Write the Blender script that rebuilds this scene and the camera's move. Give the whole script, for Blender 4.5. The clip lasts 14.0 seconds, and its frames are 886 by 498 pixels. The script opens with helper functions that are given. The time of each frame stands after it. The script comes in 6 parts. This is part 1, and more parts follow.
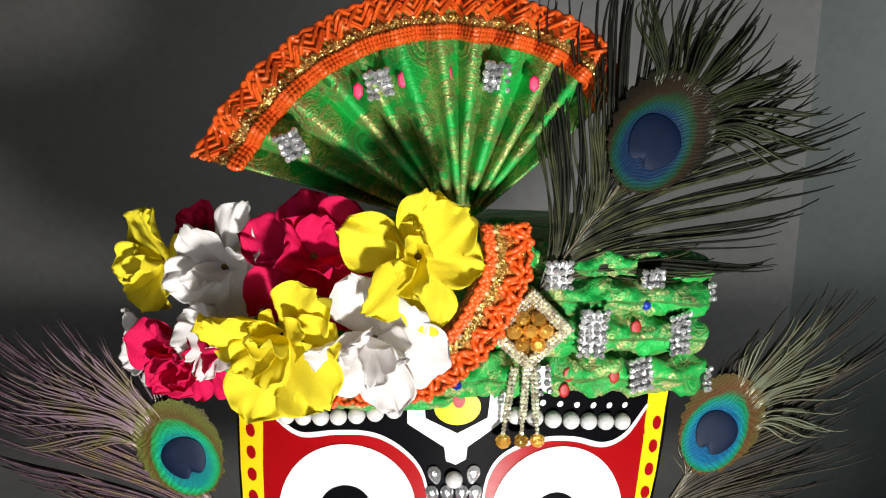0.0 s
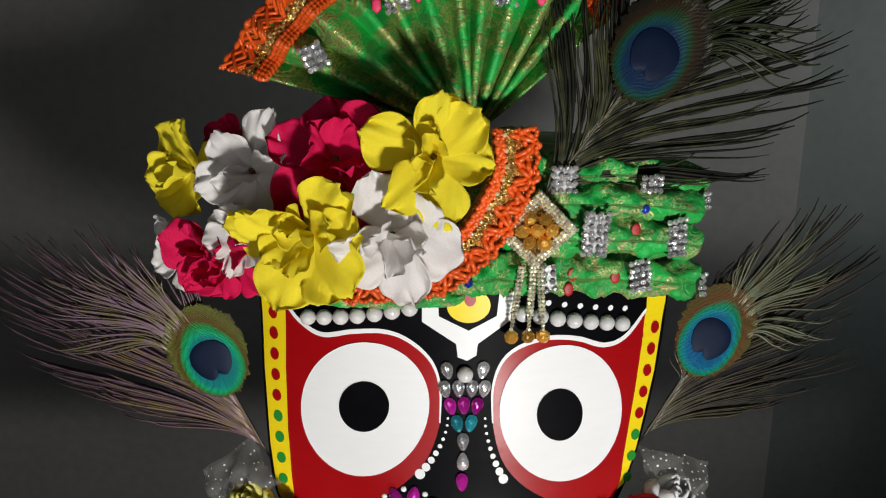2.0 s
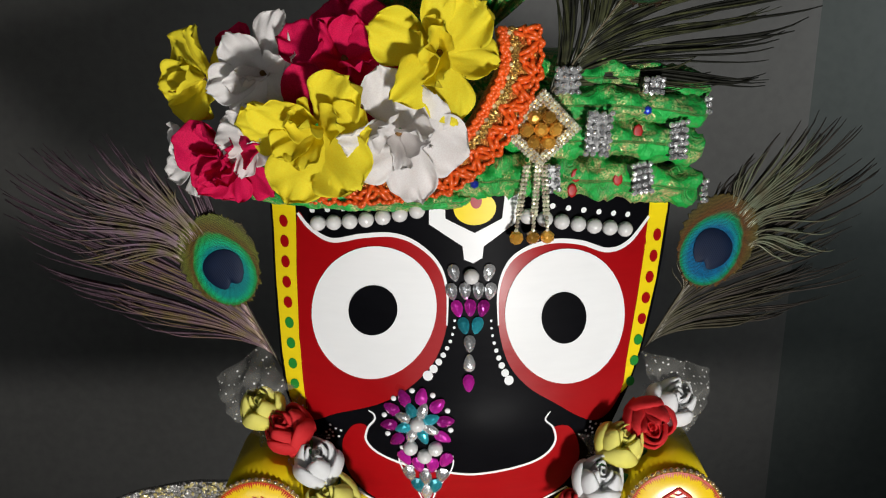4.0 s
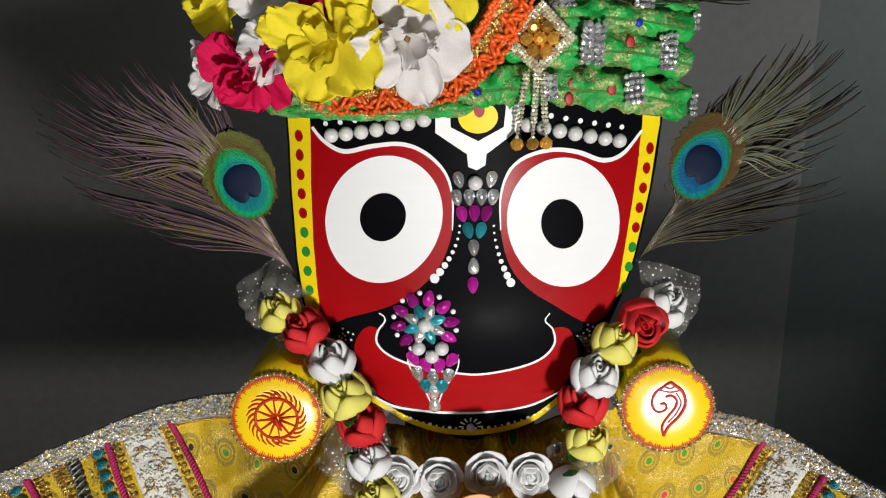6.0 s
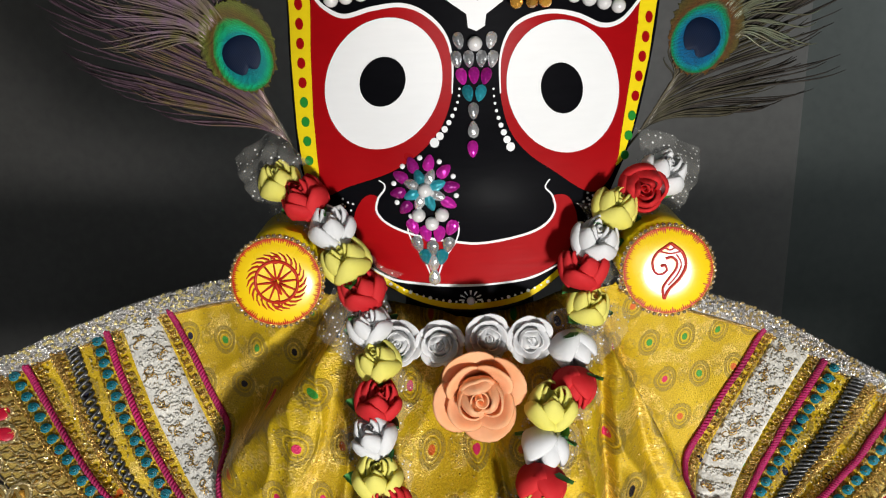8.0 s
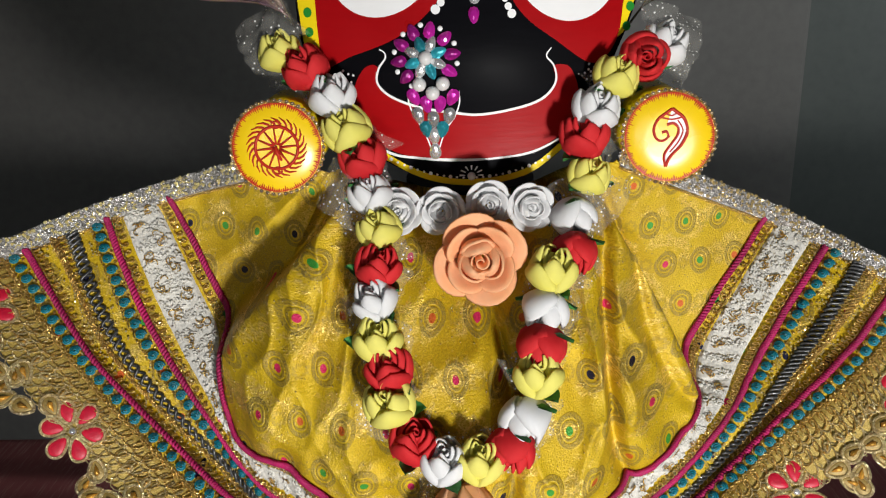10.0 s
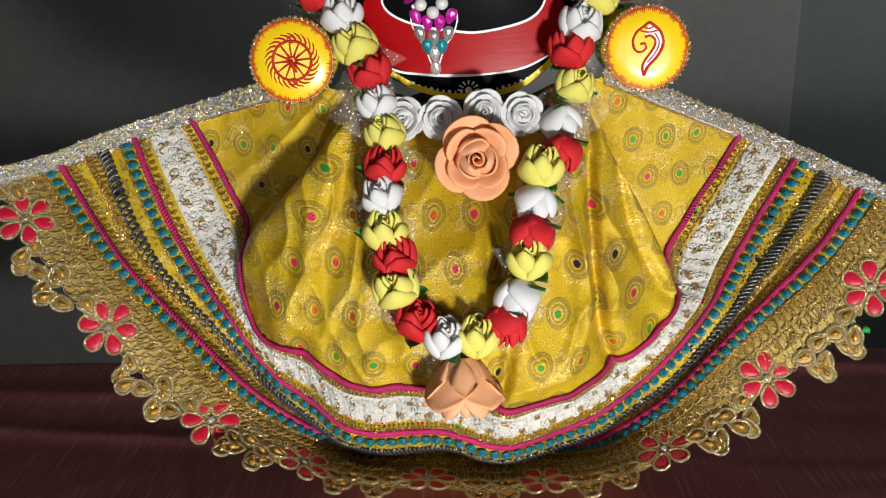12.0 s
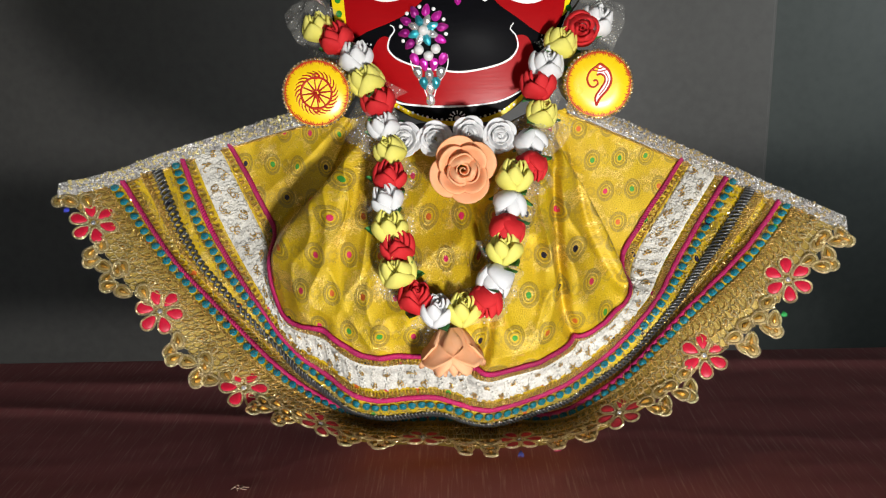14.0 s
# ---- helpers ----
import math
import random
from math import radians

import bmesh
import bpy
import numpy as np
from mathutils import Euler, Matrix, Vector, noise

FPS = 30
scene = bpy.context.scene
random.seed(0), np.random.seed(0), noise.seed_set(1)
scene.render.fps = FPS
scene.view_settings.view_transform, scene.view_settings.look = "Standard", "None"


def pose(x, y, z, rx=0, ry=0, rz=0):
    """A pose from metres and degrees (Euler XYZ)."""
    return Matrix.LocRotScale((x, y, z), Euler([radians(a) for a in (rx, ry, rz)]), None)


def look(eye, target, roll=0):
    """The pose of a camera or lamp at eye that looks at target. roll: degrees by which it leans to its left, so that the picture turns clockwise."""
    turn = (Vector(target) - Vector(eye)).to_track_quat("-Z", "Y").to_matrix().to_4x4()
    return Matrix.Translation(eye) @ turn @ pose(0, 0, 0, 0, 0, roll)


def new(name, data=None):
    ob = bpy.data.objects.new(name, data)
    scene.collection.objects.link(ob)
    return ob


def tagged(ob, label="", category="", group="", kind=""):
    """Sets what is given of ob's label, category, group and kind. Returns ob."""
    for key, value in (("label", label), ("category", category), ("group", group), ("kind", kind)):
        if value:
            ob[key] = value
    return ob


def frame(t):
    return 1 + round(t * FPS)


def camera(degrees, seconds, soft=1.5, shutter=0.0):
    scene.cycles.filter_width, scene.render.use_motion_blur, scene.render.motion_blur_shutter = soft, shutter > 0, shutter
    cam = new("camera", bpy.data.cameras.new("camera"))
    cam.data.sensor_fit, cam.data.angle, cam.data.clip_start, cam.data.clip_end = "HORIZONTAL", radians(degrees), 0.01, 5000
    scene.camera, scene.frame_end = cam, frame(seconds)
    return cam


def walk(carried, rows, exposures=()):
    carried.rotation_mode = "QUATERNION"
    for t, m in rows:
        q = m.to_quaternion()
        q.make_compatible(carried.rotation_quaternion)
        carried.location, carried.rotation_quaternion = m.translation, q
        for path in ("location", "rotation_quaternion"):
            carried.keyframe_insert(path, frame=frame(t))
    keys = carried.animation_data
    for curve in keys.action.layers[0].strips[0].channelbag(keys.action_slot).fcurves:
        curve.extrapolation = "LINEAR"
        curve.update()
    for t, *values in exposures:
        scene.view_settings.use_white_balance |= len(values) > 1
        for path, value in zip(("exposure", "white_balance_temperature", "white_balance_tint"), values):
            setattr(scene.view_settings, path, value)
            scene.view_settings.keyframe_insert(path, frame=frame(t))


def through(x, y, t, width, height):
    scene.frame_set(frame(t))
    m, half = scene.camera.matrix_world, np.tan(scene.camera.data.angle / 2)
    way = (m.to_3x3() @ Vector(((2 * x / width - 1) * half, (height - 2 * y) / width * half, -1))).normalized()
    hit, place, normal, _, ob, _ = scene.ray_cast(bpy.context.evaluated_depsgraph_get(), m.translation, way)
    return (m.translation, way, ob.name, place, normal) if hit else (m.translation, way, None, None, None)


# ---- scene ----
from itertools import product

cam = camera(53.8, 14.0, soft=1.15)
METRES, EYE, TILT, LEAN, TURN = 0.62, 0.756, -15.4, 0.4, 0.0
ROWS = [
    (0.0, 0.0, 0.0, 0.0, 0.0, 0.0, -0.0),
    (0.5, -0.0008, -0.0135, -0.0123, 0.03, -0.4, -0.04),
    (1.0, -0.0086, -0.0295, -0.0295, 0.18, -0.77, 0.0),
    (1.5, -0.0064, -0.0424, -0.0422, 0.11, -1.1, -0.01),
    (2.0, -0.0107, -0.0531, -0.0647, 0.06, -1.46, -0.05),
    (2.5, -0.0164, -0.0543, -0.0865, 0.15, -1.94, -0.12),
    (3.0, -0.0122, -0.0568, -0.107, 0.3, -2.33, 0.01),
    (5.5, -0.01, -0.1238, -0.2111, 0.65, -2.41, 0.37),
    (6.0, -0.0111, -0.1382, -0.2416, 0.82, -2.14, 0.38),
    (6.5, -0.0118, -0.1442, -0.2696, 0.77, -1.81, 0.47),
    (7.0, -0.0059, -0.1527, -0.308, 0.59, -1.52, 0.62),
    (7.5, -0.0083, -0.1563, -0.3492, 0.55, -1.4, 0.6),
    (8.0, -0.0155, -0.143, -0.394, 0.62, -1.77, 0.57),
    (8.5, -0.015, -0.1323, -0.4239, 0.64, -2.1, 0.55),
    (9.0, -0.0178, -0.1272, -0.4664, 0.67, -2.48, 0.43),
    (11.5, -0.015, -0.2225, -0.5882, 0.65, -2.61, 0.73),
    (12.0, -0.0142, -0.2511, -0.6234, 0.8, -3.15, 0.88),
    (12.5, -0.0204, -0.2697, -0.6454, 1.01, -4.09, 0.94),
    (13.0, -0.015, -0.307, -0.6501, 1.06, -4.56, 1.01),
    (13.5, -0.0114, -0.3902, -0.6647, 0.94, -3.06, 0.87),
    (14.0, -0.0049, -0.5014, -0.7043, 0.66, 0.68, 0.76),
]
EXPOSURES = [(0.0, 0.6), (0.5, 0.28), (0.9, 0.02), (1.3, -0.12), (1.6, -0.18), (2.4, -0.2), (3.2, -0.24), (5.3, -0.22), (6.0, -0.10), (6.8, 0.02), (7.6, -0.04), (9.0, -0.2), (11.5, -0.16), (12.5, -0.06), (14.0, 0.03)]
walk(cam, [(t, pose(0, 0, EYE, TILT, LEAN, TURN) @ pose(METRES * x, METRES * y, METRES * z, 90 + pitch, roll, yaw)) for t, x, y, z, yaw, pitch, roll in ROWS], EXPOSURES)

# ---- light: a dim room with two added fills, and one hard lamp low in front of the table ----
world = bpy.data.worlds.new("sky")
scene.world = world
world.use_nodes = True
sky = world.node_tree.nodes.new("ShaderNodeTexSky")
sky.sky_type = "NISHITA"
sky.sun_disc = False
sky.sun_elevation, sky.sun_rotation = radians(35), radians(150)
world.node_tree.nodes["Background"].inputs["Strength"].default_value = 0.06
world.node_tree.links.new(sky.outputs[0], world.node_tree.nodes["Background"].inputs["Color"])


def lamp(name, kind, where, at, energy, size, colour):
    data = bpy.data.lights.new(name, kind)
    data.energy, data.color = energy, colour
    if kind == "AREA":
        data.shape, data.size = "DISK", size
    elif kind == "SPOT":
        data.shadow_soft_size, data.spot_size, data.spot_blend = size, radians(85), 0.6
    ob = new(name, data)
    ob.matrix_world = look(where, at)
    return ob


lamp("key_lamp", "SPOT", (0.36, -1.05, 0.04), (0.0, 0.45, 0.42), 132.0, 0.085, (1.0, 0.985, 0.955))
# invented fill from behind the viewer, softens shade on figure and wall
lamp("added_front_fill", "AREA", (-0.6, -2.4, 0.45), (0.0, 0.4, 0.4), 9.0, 0.9, (0.93, 0.97, 1.0))
# invented side fill that brightens the right of the back wall
lamp("added_wall_fill", "AREA", (2.85, 1.55, 0.75), (0.9, 2.4, 0.45), 8.0, 0.7, (0.92, 0.98, 1.0)).data.spread = radians(95)


# ---- materials ----
class Nodes:
    """A node material with one Principled shader and short ways to add nodes to it."""

    def __init__(self, name, rough=0.6, metal=0.0, spec=0.5):
        self.m = bpy.data.materials.new(name)
        self.m.use_nodes = True
        self.t = self.m.node_tree
        self.b = self.t.nodes["Principled BSDF"]
        self.b.inputs["Roughness"].default_value = rough
        self.b.inputs["Metallic"].default_value = metal
        self.b.inputs["Specular IOR Level"].default_value = spec

    def add(self, kind, **put):
        n = self.t.nodes.new(kind)
        for key, value in put.items():
            setattr(n, key, value)
        return n

    def wire(self, a, b):
        self.t.links.new(a, b)

    def put(self, socket, value):
        if isinstance(value, (int, float)):
            socket.default_value = value
        elif isinstance(value, tuple):
            socket.default_value = value if len(value) != 3 or socket.type == "VECTOR" else (*value, 1)
        else:
            self.wire(value, socket)

    def math(self, op, a, b=0.0, c=0.0):
        n = self.add("ShaderNodeMath", operation=op)
        for s, v in zip(n.inputs, (a, b, c)):
            self.put(s, v)
        return n.outputs[0]

    def mix(self, f, a, b):
        n = self.add("ShaderNodeMix", data_type="RGBA")
        for s, v in ((n.inputs[0], f), (n.inputs[6], a), (n.inputs[7], b)):
            self.put(s, v)
        return n.outputs[2]

    def step(self, v, lo, hi):
        n = self.add("ShaderNodeMapRange", interpolation_type="SMOOTHSTEP")
        for s, x in zip(n.inputs, (v, lo, hi, 0.0, 1.0)):
            self.put(s, x)
        return n.outputs[0]

    def coords(self, kind="Object"):
        return self.add("ShaderNodeTexCoord").outputs[kind]

    def noise(self, scale, detail=3.0, where=None, rough=0.55):
        n = self.add("ShaderNodeTexNoise")
        n.inputs["Scale"].default_value, n.inputs["Detail"].default_value, n.inputs["Roughness"].default_value = scale, detail, rough
        self.wire(where or self.coords(), n.inputs["Vector"])
        return n.outputs[0]

    def bump(self, height, strength=0.3, dist=0.001):
        n = self.add("ShaderNodeBump")
        n.inputs["Strength"].default_value, n.inputs["Distance"].default_value = strength, dist
        self.wire(height, n.inputs["Height"])
        self.wire(n.outputs[0], self.b.inputs["Normal"])

    def colour(self, c):
        self.put(self.b.inputs["Base Color"], c)
        return self.m


def dim(c, k):
    return tuple(min(1.0, v * k) for v in c)


def plain(name, c, rough=0.6, metal=0.0, spread=0.2, grain=250.0, relief=0.2, spec=0.5, broad=18.0):
    """Colour with broad and fine variation and a fine relief."""
    n = Nodes(name, rough, metal, spec)
    fine, wide = n.noise(grain), n.noise(broad)
    f = n.math("MULTIPLY_ADD", fine, 0.5, n.math("MULTIPLY", wide, 0.5))
    if relief:
        n.bump(fine, relief, 0.0006)
    return n.colour(n.mix(n.step(f, 0.3, 0.7), dim(c, 1 - spread), dim(c, 1 + spread)))


def petal_cloth(name, c, deep, through=0.25):
    """Thin flower cloth: fine veins, a deeper tint here and there, some light coming through."""
    n = Nodes(name, 0.75, 0.0, 0.2)
    fine, wide = n.noise(420.0), n.noise(45.0)
    n.bump(n.noise(160.0, 4.0), 0.18, 0.0006)
    col = n.mix(n.step(wide, 0.35, 0.7), c, deep)
    col = n.mix(n.math("MULTIPLY", fine, 0.3), col, dim(c, 0.8))
    m = n.colour(col)
    tr = n.add("ShaderNodeBsdfTranslucent")
    n.wire(col, tr.inputs[0])
    ms = n.add("ShaderNodeMixShader")
    ms.inputs[0].default_value = through
    n.wire(n.b.outputs[0], ms.inputs[1])
    n.wire(tr.outputs[0], ms.inputs[2])
    n.wire(ms.outputs[0], n.t.nodes["Material Output"].inputs[0])
    return m


def brocade(name, ground, deep, thread, cell, tints, cover, stretch=1.0, rosettes=0.8, rings=1.0, sheen=0.0):
    """Brocade woven with staggered eye medallions, small rosettes between them, gold threads and a fine weave."""
    n = Nodes(name, 0.48, 0.0, 0.5)
    uv = n.coords("UV")
    sep = n.add("ShaderNodeSeparateXYZ")
    n.wire(uv, sep.inputs[0])
    wob = n.noise(9.0 / 0.3, 2.0, uv)
    u = n.math("ADD", n.math("DIVIDE", sep.outputs[0], cell), n.math("MULTIPLY", wob, 0.25))
    v = n.math("DIVIDE", sep.outputs[1], cell * stretch)
    row = n.math("FLOOR", v)
    u = n.math("MULTIPLY_ADD", row, 0.5, u)
    col = n.math("FLOOR", u)
    fu, fv = n.math("SUBTRACT", n.math("FRACT", u), 0.5), n.math("SUBTRACT", n.math("FRACT", v), 0.5)
    d = n.math("SQRT", n.math("ADD", n.math("POWER", n.math("MULTIPLY", fu, 1.25), 2.0), n.math("POWER", n.math("MULTIPLY", fv, 1.15), 2.0)))
    white = n.add("ShaderNodeTexWhiteNoise", noise_dimensions="2D")
    cv = n.add("ShaderNodeCombineXYZ")
    n.wire(col, cv.inputs[0]), n.wire(row, cv.inputs[1])
    n.wire(cv.outputs[0], white.inputs["Vector"])
    ramp = n.add("ShaderNodeValToRGB")
    ramp.color_ramp.interpolation = "CONSTANT"
    for k, c in enumerate(tints):
        e = ramp.color_ramp.elements[k] if k < 2 else ramp.color_ramp.elements.new(0.5)
        e.position, e.color = k / len(tints), (*c, 1)
    n.wire(white.outputs[0], ramp.inputs[0])
    weave = n.noise(800.0, 2.0, uv)
    patch = n.noise(38.0, 4.0, uv, 0.7)
    vor = n.add("ShaderNodeTexVoronoi", feature="DISTANCE_TO_EDGE")
    vor.inputs["Scale"].default_value = 150.0
    n.wire(uv, vor.inputs["Vector"])
    lines = n.math("SUBTRACT", 1.0, n.step(vor.outputs[0], 0.03, 0.12))
    gold = n.math("MULTIPLY", n.step(patch, 0.62 - cover, 0.72 - cover), n.math("MULTIPLY_ADD", n.step(weave, 0.4, 0.6), 0.6, n.math("MULTIPLY", lines, 0.4)))
    ring = n.math("MULTIPLY", n.step(d, 0.15, 0.17), n.math("SUBTRACT", 1.0, n.step(d, 0.36, 0.39)))
    ring = n.math("MULTIPLY", ring, n.math("SUBTRACT", 1.0, n.math("MULTIPLY", n.step(d, 0.21, 0.23), n.math("SUBTRACT", 1.0, n.step(d, 0.25, 0.27)))))
    inner = n.math("SUBTRACT", 1.0, n.step(d, 0.085, 0.11))
    ou, ov = n.math("SUBTRACT", n.math("FRACT", n.math("ADD", u, 0.5)), 0.5), fv
    od = n.math("SQRT", n.math("ADD", n.math("POWER", ou, 2.0), n.math("POWER", ov, 2.0)))
    lobes = n.math("MULTIPLY", n.math("SINE", n.math("MULTIPLY", n.math("ARCTAN2", ov, ou), 8.0)), 0.02)
    od = n.math("ADD", od, lobes)
    rosette = n.math("MULTIPLY", n.math("MULTIPLY", n.step(od, 0.08, 0.10), n.math("SUBTRACT", 1.0, n.step(od, 0.15, 0.17))), rosettes)
    base = n.mix(n.step(n.noise(14.0, 3.0, uv), 0.35, 0.7), ground, deep)
    base = n.mix(n.math("MULTIPLY", n.step(weave, 0.3, 0.7), 0.4), base, dim(ground, 1.5))
    base = n.mix(gold, base, thread)
    dark = n.math("MULTIPLY", n.math("MAXIMUM", n.math("MULTIPLY", ring, rings), rosette), n.math("MULTIPLY_ADD", n.step(weave, 0.42, 0.58), 0.55, 0.32))
    base = n.mix(dark, base, dim(thread, 0.19))
    base = n.mix(n.step(n.math("MULTIPLY", inner, 1.0), 0.3, 0.7), base, ramp.outputs[0])
    n.put(n.b.inputs["Metallic"], n.math("MULTIPLY_ADD", gold, 0.75 - sheen, sheen))
    n.put(n.b.inputs["Roughness"], n.math("MULTIPLY_ADD", gold, -0.22, 0.50))
    thread_run = n.add("ShaderNodeMapping")
    thread_run.inputs["Scale"].default_value = (1.0, 0.25, 1.0)
    n.wire(uv, thread_run.inputs[0])
    twill = n.noise(1500.0, 2.0, thread_run.outputs[0], 0.7)
    n.bump(n.math("ADD", n.math("ADD", weave, twill), n.math("MULTIPLY", n.math("ADD", gold, ring), 0.5)), 0.75, 0.0008)
    return n.colour(base)


def sparkle(name, c, alt, rough=0.22, grain=600.0, metal=0.9, relief=0.9):
    """Metal thread or glitter: cells that each tilt and tint a little differently."""
    n = Nodes(name, rough, metal)
    vor = n.add("ShaderNodeTexVoronoi")
    vor.inputs["Scale"].default_value = grain
    n.wire(n.coords(), vor.inputs["Vector"])
    sep = n.add("ShaderNodeSeparateColor")
    n.wire(vor.outputs["Color"], sep.inputs[0])
    n.bump(vor.outputs["Distance"], relief, 0.0012)
    return n.colour(n.mix(sep.outputs[0], c, alt))


def gem(name, c, rough=0.06, metal=0.5):
    """Foil-backed faceted acrylic."""
    n = Nodes(name, rough, metal)
    n.b.inputs["Coat Weight"].default_value = 1.0
    n.b.inputs["Coat Roughness"].default_value = 0.04
    fine = n.noise(700.0, 1.0)
    n.bump(fine, 0.35, 0.0008)
    odd = n.add("ShaderNodeObjectInfo").outputs["Random"]
    return n.colour(n.mix(n.step(n.math("MULTIPLY_ADD", odd, 0.6, n.math("MULTIPLY", fine, 0.4)), 0.2, 0.75), dim(c, 0.55), dim(c, 1.25)))


def glossy_paint(name, c, rough=0.28, spread=0.08, spec=0.14):
    """Brushed enamel: faint strokes and uneven gloss."""
    n = Nodes(name, rough, 0.0, spec)
    mp = n.add("ShaderNodeMapping")
    mp.inputs["Scale"].default_value = (0.35, 1.0, 2.5)
    n.wire(n.coords(), mp.inputs[0])
    stroke, wide = n.noise(120.0, 4.0, mp.outputs[0]), n.noise(22.0)
    n.bump(stroke, 0.12, 0.0006)
    n.put(n.b.inputs["Roughness"], n.math("MULTIPLY_ADD", wide, 0.25, rough - 0.1))
    return n.colour(n.mix(n.math("MULTIPLY_ADD", stroke, 0.5, n.math("MULTIPLY", wide, 0.5)), dim(c, 1 - spread * 2), dim(c, 1 + spread * 2)))


YELLOW_BROCADE = brocade("yellow_brocade", (0.56, 0.38, 0.008), (0.40, 0.25, 0.005), (0.95, 0.70, 0.20), 0.030, [(0.6, 0.12, 0.02), (0.008, 0.008, 0.035), (0.05, 0.30, 0.04), (0.60, 0.02, 0.10)], 0.12, 1.2, 0.5, 0.9, 0.16)
GREEN_BROCADE = brocade("green_brocade", (0.008, 0.38, 0.055), (0.005, 0.20, 0.030), (0.62, 0.47, 0.18), 0.030, [(0.012, 0.26, 0.035), (0.012, 0.2, 0.03), (0.02, 0.3, 0.04), (0.02, 0.3, 0.04)], 0.19, 1.4, 0.5, 0.6)
TURBAN_CLOTH = brocade("turban_brocade", (0.008, 0.37, 0.055), (0.005, 0.16, 0.028), (0.80, 0.62, 0.30), 0.017, [(0.012, 0.26, 0.035), (0.02, 0.3, 0.04)], 0.15, 1.3, 0.4, 0.4, 0.12)
ORANGE_CORD = plain("orange_silk_cord", (0.64, 0.085, 0.010), 0.34, 0.0, 0.25, 500.0, 0.4)
GOLD = sparkle("gold_thread", (0.92, 0.64, 0.22), (0.55, 0.35, 0.10), 0.3, 900.0)
PALE_GOLD = sparkle("pale_gold_wire", (0.95, 0.82, 0.52), (0.62, 0.48, 0.24), 0.28, 900.0)
OLD_GOLD = sparkle("antique_gold_net", (0.46, 0.33, 0.075), (0.32, 0.22, 0.045), 0.45, 1300.0, 0.3, 0.35)
SILVER = sparkle("silver_sequins", (0.74, 0.72, 0.70), (0.28, 0.27, 0.26), 0.25, 700.0, 0.6)
PINK = plain("pink_braid", (0.36, 0.004, 0.085), 0.6, 0.0, 0.45, 900.0, 1.0)
TEAL = plain("teal_thread_bead", (0.004, 0.15, 0.20), 0.35, 0.0, 0.3, 700.0, 0.5)
GREY = plain("grey_metal_braid", (0.085, 0.085, 0.085), 0.35, 0.6, 0.6, 500.0, 0.5)
LACE = plain("cream_white_lace", (0.60, 0.58, 0.53), 0.7, 0.0, 0.3, 420.0, 1.0)
RED_CLOTH = plain("red_satin_petal", (0.50, 0.006, 0.032), 0.45, 0.0, 0.2, 300.0, 0.3)
BLACK_PAINT = glossy_paint("black_enamel", (0.003, 0.003, 0.004), 0.42, 0.3, 0.03)
RED_PAINT = glossy_paint("red_enamel", (0.31, 0.003, 0.005), 0.30, 0.10, 0.2)
WHITE_PAINT = glossy_paint("white_enamel", (0.78, 0.78, 0.78), 0.35, 0.03)
YELLOW_PAINT = glossy_paint("yellow_enamel", (0.80, 0.60, 0.010), 0.32)
GREEN_PAINT = glossy_paint("green_enamel", (0.02, 0.22, 0.03), 0.35)
PEARL = plain("pearl", (0.60, 0.59, 0.58), 0.15, 0.0, 0.06, 120.0, 0.0, 0.9)
G_SILVER = gem("clear_crystal", (0.90, 0.91, 0.93), 0.16, 0.75)
G_PINK = gem("magenta_crystal", (0.55, 0.02, 0.36))
G_TEAL = gem("aqua_crystal", (0.03, 0.34, 0.42))
G_AMBER = gem("amber_crystal", (0.75, 0.38, 0.06), 0.18, 0.6)
G_BLUE = gem("blue_crystal", (0.02, 0.05, 0.5))
YELLOW_PETAL = petal_cloth("yellow_petal_cloth", (0.92, 0.82, 0.05), (0.90, 0.74, 0.03), 0.36)
WHITE_PETAL = petal_cloth("white_petal_cloth", (0.88, 0.86, 0.84), (0.82, 0.77, 0.76), 0.38)
CRIMSON_PETAL = petal_cloth("crimson_petal_cloth", (0.80, 0.010, 0.11), (0.62, 0.006, 0.07), 0.36)
FOAM_RED = petal_cloth("red_foam", (0.72, 0.035, 0.04), (0.58, 0.016, 0.022), 0.3)
FOAM_WHITE = petal_cloth("white_foam", (0.82, 0.82, 0.82), (0.78, 0.78, 0.79), 0.3)
FOAM_YELLOW = petal_cloth("pale_yellow_foam", (0.86, 0.80, 0.20), (0.80, 0.74, 0.14), 0.3)
FOAM_PEACH = petal_cloth("peach_foam", (0.96, 0.54, 0.30), (0.94, 0.48, 0.23), 0.3)
LEAF = plain("green_foam_leaf", (0.04, 0.20, 0.04), 0.7, 0.0, 0.25)


# ---- building helpers ----
def thing(name, where, label, category, group=""):
    ob = new(name)
    ob.location = where
    ob.empty_display_size = 0.01
    return tagged(ob, label, category, group)


def smooth(me, flat=False):
    me.polygons.foreach_set("use_smooth", [not flat] * len(me.polygons))
    return me


def mesh(name, verts, faces, mats, flat=False, index=None):
    me = bpy.data.meshes.new(name)
    me.from_pydata([tuple(map(float, v)) for v in verts], [], faces)
    for m in mats if isinstance(mats, (list, tuple)) else [mats]:
        me.materials.append(m)
    if index is not None:
        me.polygons.foreach_set("material_index", index)
    return smooth(me, flat)


def part(name, me, parent, label="", m=None):
    """One mesh object under a thing or a part, built in world coordinates or set by the pose m."""
    ob = new(name, me)
    ob.parent = parent
    if parent is not None and parent.parent is None:
        ob.matrix_parent_inverse = Matrix.Translation(parent.location).inverted()
    if m is not None:
        ob.matrix_basis = m
    return tagged(ob, label)


